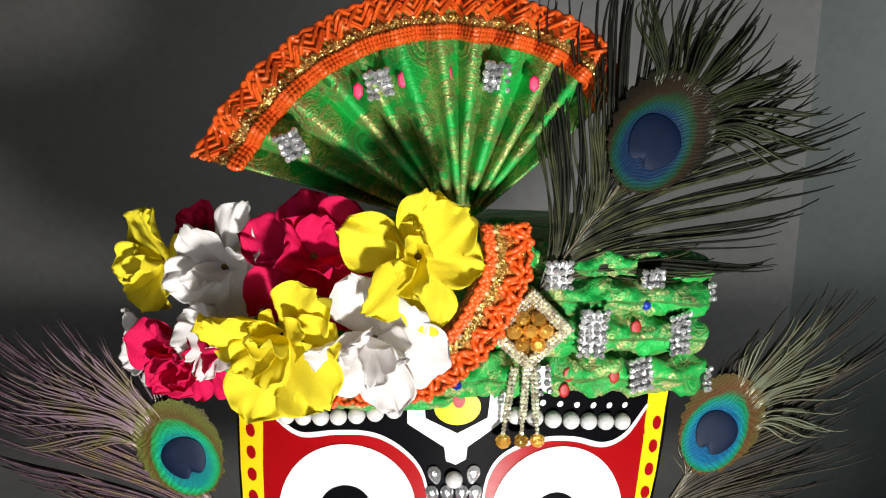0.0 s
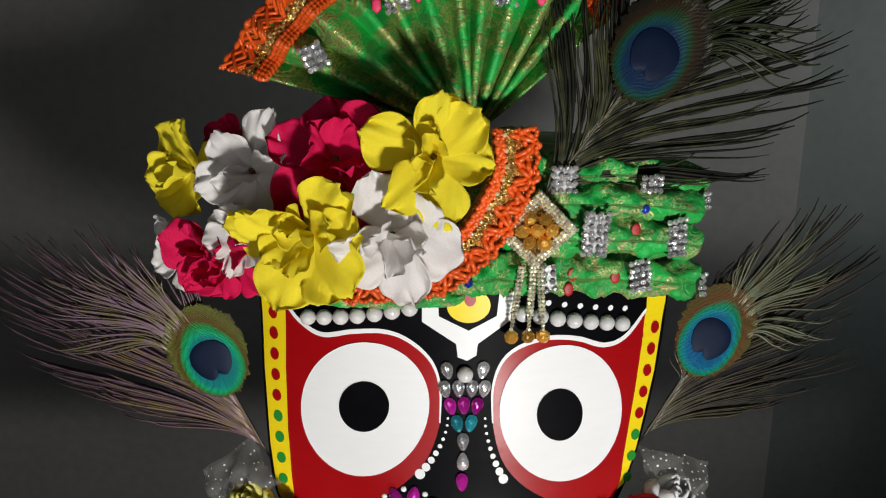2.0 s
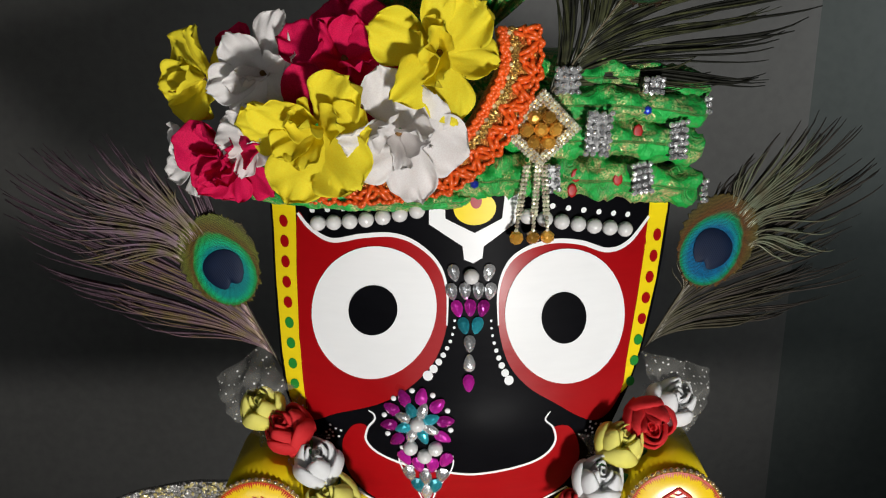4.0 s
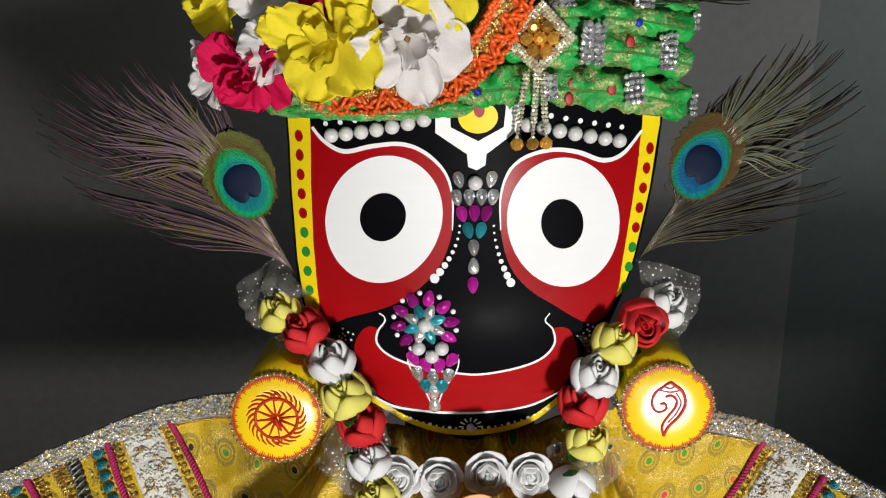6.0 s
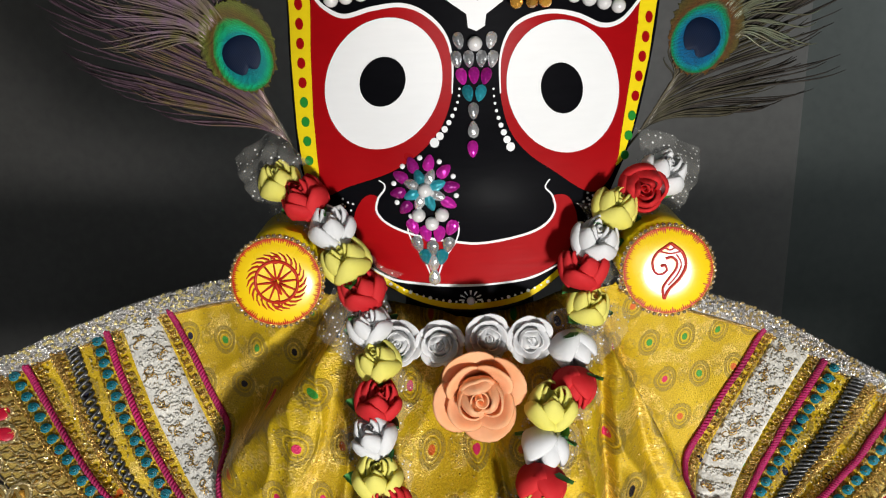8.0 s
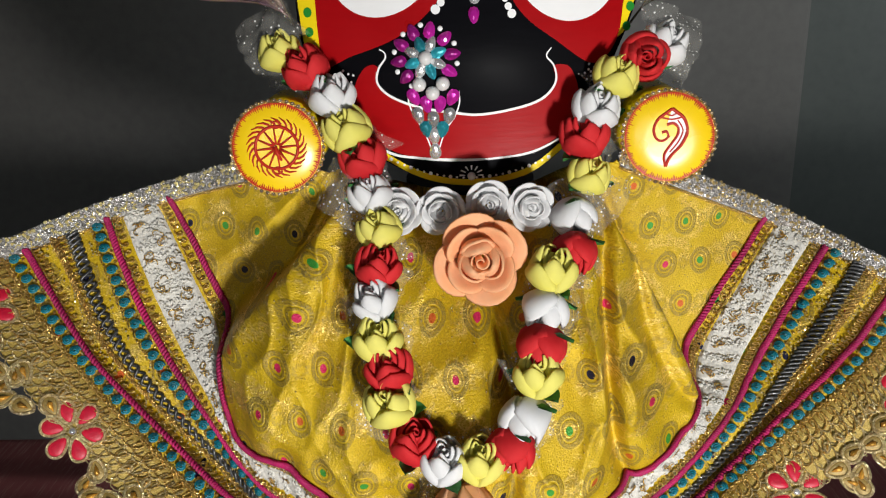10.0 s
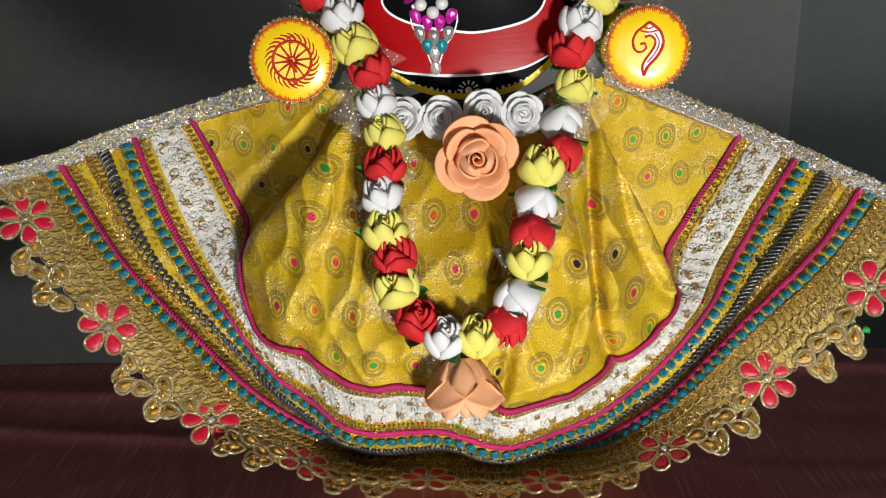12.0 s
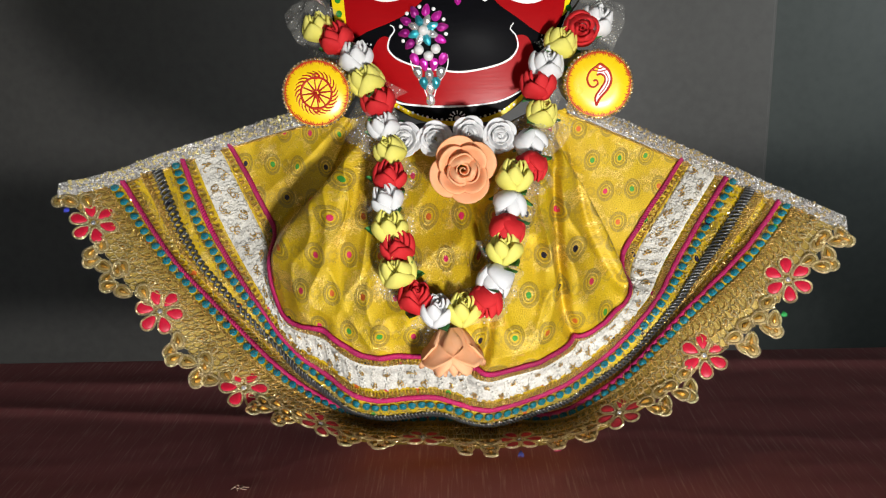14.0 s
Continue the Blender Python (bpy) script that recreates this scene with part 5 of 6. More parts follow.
def eye_paint(name, centre, ang, size, tones):
    """The rings of a feather eye, woven of fine barbs, as bands round its centre."""
    n = Nodes(name, 0.5, 0.2, 0.25)
    sep = n.add("ShaderNodeSeparateXYZ")
    n.wire(n.coords(), sep.inputs[0])
    dx, dz = n.math("SUBTRACT", sep.outputs[0], float(centre[0])), n.math("SUBTRACT", sep.outputs[2], float(centre[1]))
    c, s = math.cos(ang), math.sin(ang)
    u = n.math("ADD", n.math("MULTIPLY", dx, c), n.math("MULTIPLY", dz, s))
    v = n.math("SUBTRACT", n.math("MULTIPLY", dz, c), n.math("MULTIPLY", dx, s))
    far = n.math("SQRT", n.math("ADD", n.math("POWER", u, 2.0), n.math("POWER", v, 2.0)))
    shift = n.math("MULTIPLY", n.step(far, 0.018 * size, 0.045 * size), 0.0105 * size)
    uu = n.math("SUBTRACT", u, shift)
    d = n.math("SQRT", n.math("ADD", n.math("POWER", n.math("DIVIDE", uu, 0.0385 * size), 2.0), n.math("POWER", n.math("DIVIDE", v, 0.0305 * size), 2.0)))
    d = n.math("MULTIPLY_ADD", n.noise(160.0, 3.0), 0.05, n.math("SUBTRACT", d, 0.025))
    ramp = n.add("ShaderNodeValToRGB")
    ramp.color_ramp.interpolation = "EASE"
    for k, (at, col) in enumerate(tones):
        e = ramp.color_ramp.elements[k] if k < 2 else ramp.color_ramp.elements.new(at)
        e.position, e.color = at, (*col, 1)
    n.wire(d, ramp.inputs[0])
    slant = n.math("SUBTRACT", u, n.math("MULTIPLY", n.math("ABSOLUTE", v), 0.7))
    lines = n.math("SINE", n.math("MULTIPLY", n.math("MULTIPLY_ADD", n.noise(60.0), 0.004, slant), 7200.0))
    n.bump(lines, 0.5, 0.0005)
    return n.colour(n.mix(n.step(lines, -0.9, 0.5), dim((0.02, 0.018, 0.012), 0.6), ramp.outputs[0]))


STEM = plain("feather_shaft", (0.11, 0.09, 0.055), 0.5)


def peacock_feather(base, eye, tip, fan_ends, tones, y0, y1, seed, size, label, count=74):
    """base, eye, tip and fan_ends (degrees, metres from base) lie in the feather's plane; y0 to y1 its depth from root to tip."""
    rnd = random.Random(seed)
    base, eye, tip = (np.array(p) for p in (base, eye, tip))
    far = np.linalg.norm(tip - base)
    depth = lambda p: y0 + (y1 - y0) * min(1.5, np.linalg.norm(np.asarray(p) - base) / far)
    fe = thing("peacock_feather", (base[0], y0, base[1]), label, "feather", "peacock feathers")
    shaft = spline([base - (eye - base) * 0.25, base, (base + eye) / 2, eye, eye + (tip - eye) * 0.35], 40)
    h = Heap()
    h.tube([(x, depth((x, z)) + 0.0006, z) for x, z in shaft], np.linspace(0.0009, 0.0003, 40), 6)
    part("shaft", h.mesh("shaft", STEM), fe, "pale feather shaft")
    ang = math.atan2(*(eye - base)[::-1])
    ends_a, ends_r = [a for a, _ in fan_ends], [r for _, r in fan_ends]
    lo, hi = ends_a[0], ends_a[-1]
    axis = math.degrees(ang)
    for layer in (2, 0, 1):
        h = Heap()
        for k in range(count):
            f = (k + rnd.uniform(-0.4, 0.4)) / (count - 1)
            f = min(1.0, max(0.0, f)) if layer != 2 else 0.14 + 0.72 * f
            clump = 0.026 * math.sin(f * 31 + seed) + 0.016 * math.sin(f * 77 + seed * 2)
            a = lo + (hi - lo) * min(1.0, max(0.0, f + clump))
            r = np.interp(a, ends_a, ends_r) * rnd.uniform(0.91, 1.03) * (0.66, 1.0, 0.46)[layer] * (1 if layer == 1 else rnd.uniform(0.9, 1.2))
            off = abs(a - axis) / max(abs(hi - axis), abs(lo - axis))
            s = max(0.02, 1.15 - 1.35 * off ** 0.75 + rnd.uniform(-0.05, 0.05))
            p0 = base + (eye - base) * s
            if layer == 2:
                way = base + np.interp(a, ends_a, ends_r) * np.array([math.cos(math.radians(a)), math.sin(math.radians(a))]) - eye
                p0 = eye + (eye - base) * 0.10 + way / np.linalg.norm(way) * 0.0235 * size * rnd.uniform(0.92, 1.08)
            e = base + r * np.array([math.cos(math.radians(a)), math.sin(math.radians(a))])
            if layer == 2:
                e = p0 + way / np.linalg.norm(way) * np.linalg.norm(way) * rnd.uniform(0.30, 0.62)
            d0 = np.array([math.cos(math.radians(axis + (a - axis) * 0.48)), math.sin(math.radians(axis + (a - axis) * 0.48))])
            ln = np.linalg.norm(e - p0)
            side = 1 if a > axis else -1
            perp = np.array([-(e - p0)[1], (e - p0)[0]]) / (ln + 1e-9)
            c1 = p0 + d0 * ln * 0.42
            c2 = e - (e - p0) * 0.25 + perp * side * rnd.uniform(0.0, 0.012)
            t = np.linspace(0, 1, 13)[:, None]
            c = (1 - t) ** 3 * p0 + 3 * (1 - t) ** 2 * t * c1 + 3 * (1 - t) * t * t * c2 + t ** 3 * e
            dy = rnd.uniform(-0.003, 0.003)
            w = rnd.uniform(0.00045, 0.00085) * (1.35 if layer == 1 else 1.0)
            h.tube([(x, depth((x, z)) + dy * q + (0.0012, 0.0018, -0.0022)[layer], z) for (x, z), q in zip(c, np.linspace(0, 1, 13))], w * np.array([1, 1, 1, 1, 1, 1, 1, 1, 0.95, 0.85, 0.7, 0.5, 0.3]), 4)
        tagged(part("barb_fringe", h.mesh("barb_fringe", tones[(1, 0, 2)[layer]]), fe, "thin loose feather barbs"), kind="stuff")
    ax = np.array([math.cos(ang), math.sin(ang)])
    vane = eye_paint(label.split()[1] + "_eye", eye, ang, size, tones[3])
    for name, at, a, b, tone, notch, lift in (("vane", 0.0075, 0.0325, 0.0262, vane, 0.0, 0.0026), ("blue_eye", 0.0014, 0.0142, 0.0134, BLUE_EYE, 0.34, 0.0034)):
        part(name, drop_plate(eye + ax * at * size, ang, a * size, b * size, depth, lift, tone, name, notch), fe)


peacock_feather((-0.128, 0.432), (-0.157, 0.494), (-0.225, 0.570), [(108, 0.12), (115, 0.14), (123, 0.180), (130, 0.193), (136, 0.204), (144, 0.212), (150, 0.212), (154, 0.196), (157, 0.176), (161, 0.150), (166, 0.10)],
                [barb_paint("purple_barbs", (0.13, 0.075, 0.10), (0.045, 0.028, 0.035)), barb_paint("plum_barbs", (0.15, 0.08, 0.115), (0.19, 0.14, 0.05)), barb_paint("lilac_barbs", (0.24, 0.15, 0.22), (0.16, 0.14, 0.05)), [(0.0, (0.0, 0.05, 0.2)), (0.45, (0.0, 0.34, 0.34)), (0.54, (0.0, 0.55, 0.26)), (0.62, (0.02, 0.40, 0.09)), (0.67, (0.16, 0.10, 0.02)), (0.80, (0.17, 0.19, 0.03)), (0.90, (0.14, 0.12, 0.05)), (1.0, (0.22, 0.13, 0.20))]],
                0.474, 0.482, 1, 1.0, "peacock feather with emerald eye and purple-brown barbs behind the head")
peacock_feather((0.124, 0.436), (0.167, 0.499), (0.252, 0.575), [(7, 0.09), (10, 0.13), (15, 0.178), (17, 0.165), (20, 0.125), (24, 0.14), (28, 0.188), (35, 0.197), (43, 0.201), (51, 0.200), (56, 0.175), (62, 0.13), (70, 0.09)],
                [barb_paint("brown_barbs", (0.075, 0.062, 0.052), (0.03, 0.026, 0.022)), barb_paint("olive_barbs", (0.10, 0.09, 0.055), (0.045, 0.038, 0.026)), barb_paint("sage_barbs", (0.17, 0.20, 0.13), (0.12, 0.10, 0.06)), [(0.0, (0.0, 0.04, 0.2)), (0.45, (0.0, 0.20, 0.46)), (0.54, (0.0, 0.38, 0.44)), (0.62, (0.0, 0.36, 0.14)), (0.68, (0.20, 0.085, 0.025)), (0.82, (0.17, 0.12, 0.03)), (0.92, (0.13, 0.13, 0.06)), (1.0, (0.16, 0.19, 0.12))]],
                0.478, 0.522, 2, 1.0, "peacock feather with turquoise eye and dark barbs behind the head")
# top feather: barb and eye colours darkened to hold its backlit shade
peacock_feather((0.048, 0.612), (0.109, 0.686), (0.165, 0.735), [(0, 0.135), (7, 0.142), (13, 0.158), (17, 0.190), (22, 0.203), (31, 0.198), (39, 0.184), (50, 0.188), (58, 0.186), (65, 0.182), (72, 0.172), (80, 0.160), (89, 0.150)],
                [barb_paint("shaded_black_barbs", (0.020, 0.021, 0.015), (0.008, 0.008, 0.006)), barb_paint("gold_green_barbs", (0.08, 0.085, 0.035), (0.012, 0.013, 0.009)), barb_paint("shaded_green_barbs", (0.035, 0.045, 0.015), (0.010, 0.012, 0.007)), [(0.0, (0.0, 0.01, 0.08)), (0.45, (0.0, 0.035, 0.12)), (0.54, (0.0, 0.09, 0.10)), (0.62, (0.01, 0.07, 0.02)), (0.68, (0.035, 0.017, 0.006)), (0.82, (0.012, 0.009, 0.005)), (0.92, (0.008, 0.008, 0.005)), (1.0, (0.015, 0.017, 0.008))]],
                0.434, 0.478, 3, 1.05, "large dark peacock feather with deep blue eye on the turban", 95)


# ---- jewels on the face ----
def drop_gem(name, mat, length=0.0106, width=0.0040):
    h = Heap()
    a = np.linspace(0, 2 * math.pi, 12, endpoint=False)
    ox, oy = width * np.sin(a) * (0.78 - 0.22 * np.cos(a)), length * 0.5 * -np.cos(a)
    rows = [np.stack([ox * f, oy * f, np.full(12, z)], 1) for f, z in ((1.0, 0.0), (1.0, 0.0008), (0.6, 0.0020), (0.15, 0.0025))]
    h.grid(rows, 0, True)
    h.f.append(tuple(range(len(h.v) - 12, len(h.v))))
    h.i.append(0)
    return h.mesh(name, mat, True)


DROPS = {"s": drop_gem("gem", G_SILVER), "m": drop_gem("gem", G_PINK), "t": drop_gem("gem", G_TEAL)}
PEARLS = {r: ball("pearl", r, PEARL, 14, 10) for r in (0.0049, 0.0050, 0.0030)}


def on_face_pose(x, z, turn=0.0, out=0.0010):
    return frame_at(on_face(x, z, out), face_normal(x, z)) @ pose(0, 0, 0, 0, 0, turn)


pearls = thing("pearl_row", on_face(0, 0.54), "row of white pearls across the black forehead", "pearls")
for k in range(8):
    f = k / 6
    part("pearl", PEARLS[0.0050], pearls, "", on_face_pose(-0.0910 + 0.0628 * f, 0.5324 + 0.0128 * f - 0.001 * math.sin(f * 3), 0, 0.003)) if k < 7 else None
for k in range(7):
    f = (k - 1) / 5
    part("pearl", PEARLS[0.0050], pearls, "", on_face_pose(0.0491 + 0.0529 * f + 0.0, 0.5378 - 0.0129 * f, 0, 0.003))

nose = thing("nose_jewel", on_face(0.003, 0.47), "column of clear, magenta and aqua crystals down the nose", "jewel")
part("pearl", PEARLS[0.0049], nose, "", on_face_pose(0.0044, 0.5035, 0, 0.003))
for kind, x, z, turn in (("s", -0.0063, 0.5055, 12), ("s", 0.0150, 0.5055, -12), ("s", -0.0078, 0.4935, 10), ("s", 0.0004, 0.4938, 4), ("s", 0.0086, 0.4938, -4), ("s", 0.0160, 0.4935, -10),
                         ("m", -0.0045, 0.4825, 15), ("m", 0.0036, 0.4830, 0), ("m", 0.0115, 0.4825, -15), ("t", -0.0005, 0.4715, 14), ("t", 0.0078, 0.4715, -14), ("s", 0.0030, 0.4600, 0), ("s", 0.0028, 0.4480, 180), ("m", 0.0022, 0.4355, 0)):
    part("gem", DROPS[kind], nose, "", on_face_pose(x, z, turn) @ Matrix.Diagonal((1.15, 1.08, 1.2, 1)))

ring = thing("nose_ornament", on_face(-0.03, 0.39), "blossom of magenta, aqua and clear crystals with pearls", "jewel")
RX, RZ = -0.0305, 0.4085
part("pearl", PEARLS[0.0049], ring, "", on_face_pose(RX, RZ, 0, 0.003))
DOT = ball("dot", 0.0019, WHITE_PAINT, 8, 6, (1, 1, 0.5))
for k in range(8):
    a = math.radians(22.5 + 45 * k)
    part("gem", DROPS["ts"[k % 2]], ring, "", on_face_pose(RX + 0.0098 * math.cos(a), RZ + 0.0098 * math.sin(a), math.degrees(a) + 90, 0.0014) @ Matrix.Diagonal((1.15, 1.05, 1.2, 1)))
for k in range(10):
    a = math.radians(8 + 36 * k)
    if 230 < 8 + 36 * k < 320:
        continue
    part("gem", DROPS["m"], ring, "", on_face_pose(RX + 0.0183 * math.cos(a), RZ + 0.0183 * math.sin(a), math.degrees(a) + 90) @ Matrix.Diagonal((1.25, 1.1, 1.2, 1)))
    a += math.radians(18)
    part("dot", DOT, ring, "white paint dot", on_face_pose(RX + 0.0215 * math.cos(a), RZ + 0.0215 * math.sin(a)))
for x, z in ((-0.0352, 0.3908), (-0.0192, 0.3915), (-0.0262, 0.3850)):
    part("pearl", PEARLS[0.0049], ring, "", on_face_pose(x, z, 0, 0.003))
for kind, x, z, turn in (("m", -0.0405, 0.3820, 25), ("m", -0.0310, 0.3772, 10), ("m", -0.0208, 0.3772, -10), ("m", -0.0112, 0.3820, -25), ("s", -0.0375, 0.3690, 14), ("s", -0.0260, 0.3660, 0), ("s", -0.0140, 0.3690, -14), ("t", -0.0318, 0.3592, 12), ("t", -0.0192, 0.3592, -12), ("s", -0.0256, 0.3540, 0), ("s", -0.0252, 0.3435, 180)):
    part("gem", DROPS[kind], ring, "", on_face_pose(-0.0256 + (x + 0.0256) * 0.9, z, turn, 0.0012) @ Matrix.Diagonal((1.32, 1.2, 1.2, 1)))
chin = thing("chin_pearl", on_face(0.0, 0.325), "small pearl on the black chin", "pearls")
part("pearl", PEARLS[0.0030], chin, "", on_face_pose(0.0, 0.3245, 0, 0.002))


# ---- painted discs on the arm ends ----
def disc(where, normal, label, wheel):
    d = thing("painted_disc", where, label, "painted disc", "painted discs")
    base = frame_at(where, normal)
    h = Heap()
    k = np.linspace(0, 2 * math.pi, 64, endpoint=False)
    rows = [np.stack([r * np.cos(k), r * np.sin(k), np.full(64, z)], 1) for r, z in ((0.0295, -0.004), (0.0302, -0.002), (0.0300, 0.0), (0.0292, 0.0010), (0.015, 0.0014), (0.0005, 0.0016))]
    h.grid(rows, 0, True)
    part("plate", h.mesh("plate", glossy_paint("golden_yellow_gloss", (0.80, 0.54, 0.008), 0.26, 0.08, 0.6)), d, "glossy golden yellow plate", base)
    red = glossy_paint("brush_red", (0.42, 0.025, 0.012), 0.35)
    rnd = random.Random(4)
    h = Heap()
    for q in range(120):
        a, ln = 2 * math.pi * q / 120, rnd.uniform(0.0018, 0.0046)
        da = 0.030
        r0, r1 = 0.0293, 0.0293 - ln
        h.add([(r0 * math.cos(a - da), r0 * math.sin(a - da), 0.0013), (r0 * math.cos(a + da), r0 * math.sin(a + da), 0.0013), (r1 * math.cos(a), r1 * math.sin(a), 0.0016)], [(0, 1, 2)])
    part("rim_paint", h.mesh("rim_paint", red), d, "red brush strokes round the rim", base)
    h = Heap()
    if wheel:
        a = np.linspace(0, 2 * math.pi, 50)
        h.tube(np.stack([0.0140 * np.cos(a), 0.0140 * np.sin(a), np.full(50, 0.0017)], 1), 0.0011, 5)
        for q in range(12):
            a = math.pi * q / 6 + 0.1
            h.tube([(0.002 * math.cos(a), 0.002 * math.sin(a), 0.0019), (0.0130 * math.cos(a), 0.0130 * math.sin(a), 0.0017)], [0.0010, 0.0006], 4)
        for q in range(24):
            a = math.pi * q / 12
            h.tube([((0.0138 + 0.0031 * f) * math.cos(a + 0.10 * f * f), (0.0138 + 0.0031 * f) * math.sin(a + 0.10 * f * f), 0.0016) for f in (0, 0.7, 1.4, 2.0)], [0.0009, 0.0008, 0.0007, 0.0003], 4)
        for sgn in (1, -1):
            a = np.linspace(0, 2 * math.pi, 16)
            h.tube(np.stack([0.0028 * np.cos(a), sgn * 0.0150 + 0.0022 * np.sin(a), np.full(16, 0.0019)], 1), 0.0006, 4)
        h.tube([(-0.001, 0.001, 0.0021), (0.0005, -0.004, 0.0021), (0.003, -0.0085, 0.0019)], [0.0018, 0.0016, 0.0008], 5)
        part("wheel_mark", h.mesh("wheel_mark", red), d, "red painted spoked wheel", base)
    else:
        shell = [(-0.0020, -0.0195), (-0.0030, -0.0120), (0.0010, -0.0050), (0.0050, 0.0010), (0.0055, 0.0060), (0.0020, 0.0090), (-0.0020, 0.0080)]
        back = [(-0.0020, -0.0195), (0.0010, -0.0130), (0.0080, -0.0050), (0.0115, 0.0040), (0.0090, 0.0120), (0.0045, 0.0160), (0.0010, 0.0185)]
        lobe = [(0.0010, 0.0185), (-0.0030, 0.0155), (-0.0080, 0.0115), (-0.0105, 0.0050), (-0.0085, -0.0010), (-0.0045, -0.0025), (-0.0010, 0.0000), (-0.0020, 0.0035), (-0.0050, 0.0030)]
        for path, r in ((shell, 0.0010), (back, 0.0012), (lobe, 0.0010), ([(-0.0030, 0.0155), (0.0010, 0.0140), (0.0045, 0.0160)], 0.0007), ([(-0.0060, 0.0130), (0.0010, 0.0115), (0.0080, 0.0130)], 0.0007), ([(0.0005, -0.0100), (0.0060, -0.0030), (0.0085, 0.0045), (0.0050, 0.0110)], 0.0006)):
            c = spline(path, 36)
            h.tube([(x, z, 0.0014) for x, z in c], r, 5)
        part("shell_mark", h.mesh("shell_mark", red), d, "red painted conch shell", base)
        h = Heap()
        a, b = spline(shell, 30), spline(back, 30)
        h.grid([[(x, z, 0.00155) for x, z in a], [(x, z, 0.00155) for x, z in b]])
        part("shell_fill", h.mesh("shell_fill", WHITE_PAINT), d, "white shell body", base)
    rim = Heap()
    a = np.linspace(0, 2 * math.pi, 73)
    rim.tube(np.stack([0.0302 * np.cos(a), 0.0302 * np.sin(a), 0.0 * a], 1), 0.0011, 6)
    part("rim_wire", rim.mesh("rim_wire", GOLD), d, "thin metal rim", base)
    for q in range(48):
        a = 2 * math.pi * q / 48
        part("crystal", RIM_STONE, d, "", base @ pose(0.0308 * math.cos(a), 0.0308 * math.sin(a), 0.0006))


RIM_STONE = ball("crystal", 0.0015, gem("rim_crystal", (0.80, 0.62, 0.40), 0.12, 0.8), 7, 5)
disc((-0.129, 0.395, 0.355), (0.02, -1, 0.10), "round yellow disc with a red painted wheel and crystal rim", True)
disc((0.130, 0.400, 0.357), (-0.034, -1, 0.085), "round yellow disc with a red painted conch and crystal rim", False)


# ---- garland of foam roses ----
def foam_petal(name, mat, r, w, height, flare, curl, thick, seed=0.0, point=0.0, open_=0.0):
    """One petal wrapped round the rose's axis (+z): closed like a bud, or open like a bowl."""
    n, m = 10, 11
    rows = []
    for i in range(n):
        t = i / (n - 1)
        outer, inner = [], []
        for j in range(m):
            s = 2 * j / (m - 1) - 1
            top = height * (1 - 0.42 * abs(s) ** 2.2 + point * (1 - abs(s)) ** 2)
            bud = 0.10 + 0.90 * math.sin(math.pi * (0.13 + 0.74 * t))
            bowl = 0.30 + 0.75 * (t * (1 - 0.30 * abs(s) ** 2.4)) ** 0.8
            rad = r * (bud * (1 - open_) + bowl * open_) * (1 + flare * t * t) + curl * max(0, t - 0.70) ** 1.5 * 3 * r
            rad += r * 0.07 * noise.noise((s * 1.5 + seed, t * 2, seed)) * t
            z = top * t - curl * max(0, t - 0.8) ** 1.3 * 2 * r
            a = s * w * (0.45 + 0.55 * math.sin(math.pi * min(1.0, 0.15 + 0.5 * t)))
            outer.append((rad * math.sin(a), -rad * math.cos(a), z))
            k = rad - thick
            inner.append((k * math.sin(a), -k * math.cos(a), z))
        rows.append(outer + inner[::-1])
    h = Heap()
    h.grid(rows, 0, True)
    last = len(h.v) - 2 * m
    for j in range(m - 1):
        h.f.append((last + j, last + j + 1, last + 2 * m - 2 - j, last + 2 * m - 1 - j))
        h.i.append(0)
    return h.mesh(name, mat)


def spiral_bud(mat, r, height):
    """The rolled heart of a rose."""
    h = Heap()
    t = np.linspace(0, 1, 70)
    a = t * 2 * math.pi * 1.8
    rad = r * (0.10 + 0.55 * t)
    low, high = np.stack([rad * 0.7 * np.cos(a), rad * 0.7 * np.sin(a), 0 * t], 1), np.stack([rad * np.cos(a), rad * np.sin(a), height * (1.0 - 0.12 * t + 0.03 * np.sin(a * 1.5))], 1)
    th = np.stack([np.cos(a), np.sin(a), 0 * t], 1) * 0.07 * r
    h.grid([low, high, high + th, low + th])
    return h.mesh("heart", mat)


def leaf_blade(r):
    h = Heap()
    h.grid([[(s * w * r, t * r * 1.1, -0.15 * r * t + 0.1 * r * abs(s)) for s in (-1, -0.5, 0, 0.5, 1)] for t, w in ((0.0, 0.1), (0.3, 0.36), (0.6, 0.34), (0.85, 0.18), (1.0, 0.02))])
    h.grid([[(s * w * r, t * r * 1.1, -0.15 * r * t + 0.1 * r * abs(s) - 0.05 * r) for s in (1, 0.5, 0, -0.5, -1)] for t, w in ((0.0, 0.1), (0.3, 0.36), (0.6, 0.34), (0.85, 0.18), (1.0, 0.02))])
    return h.mesh("leaf", LEAF)


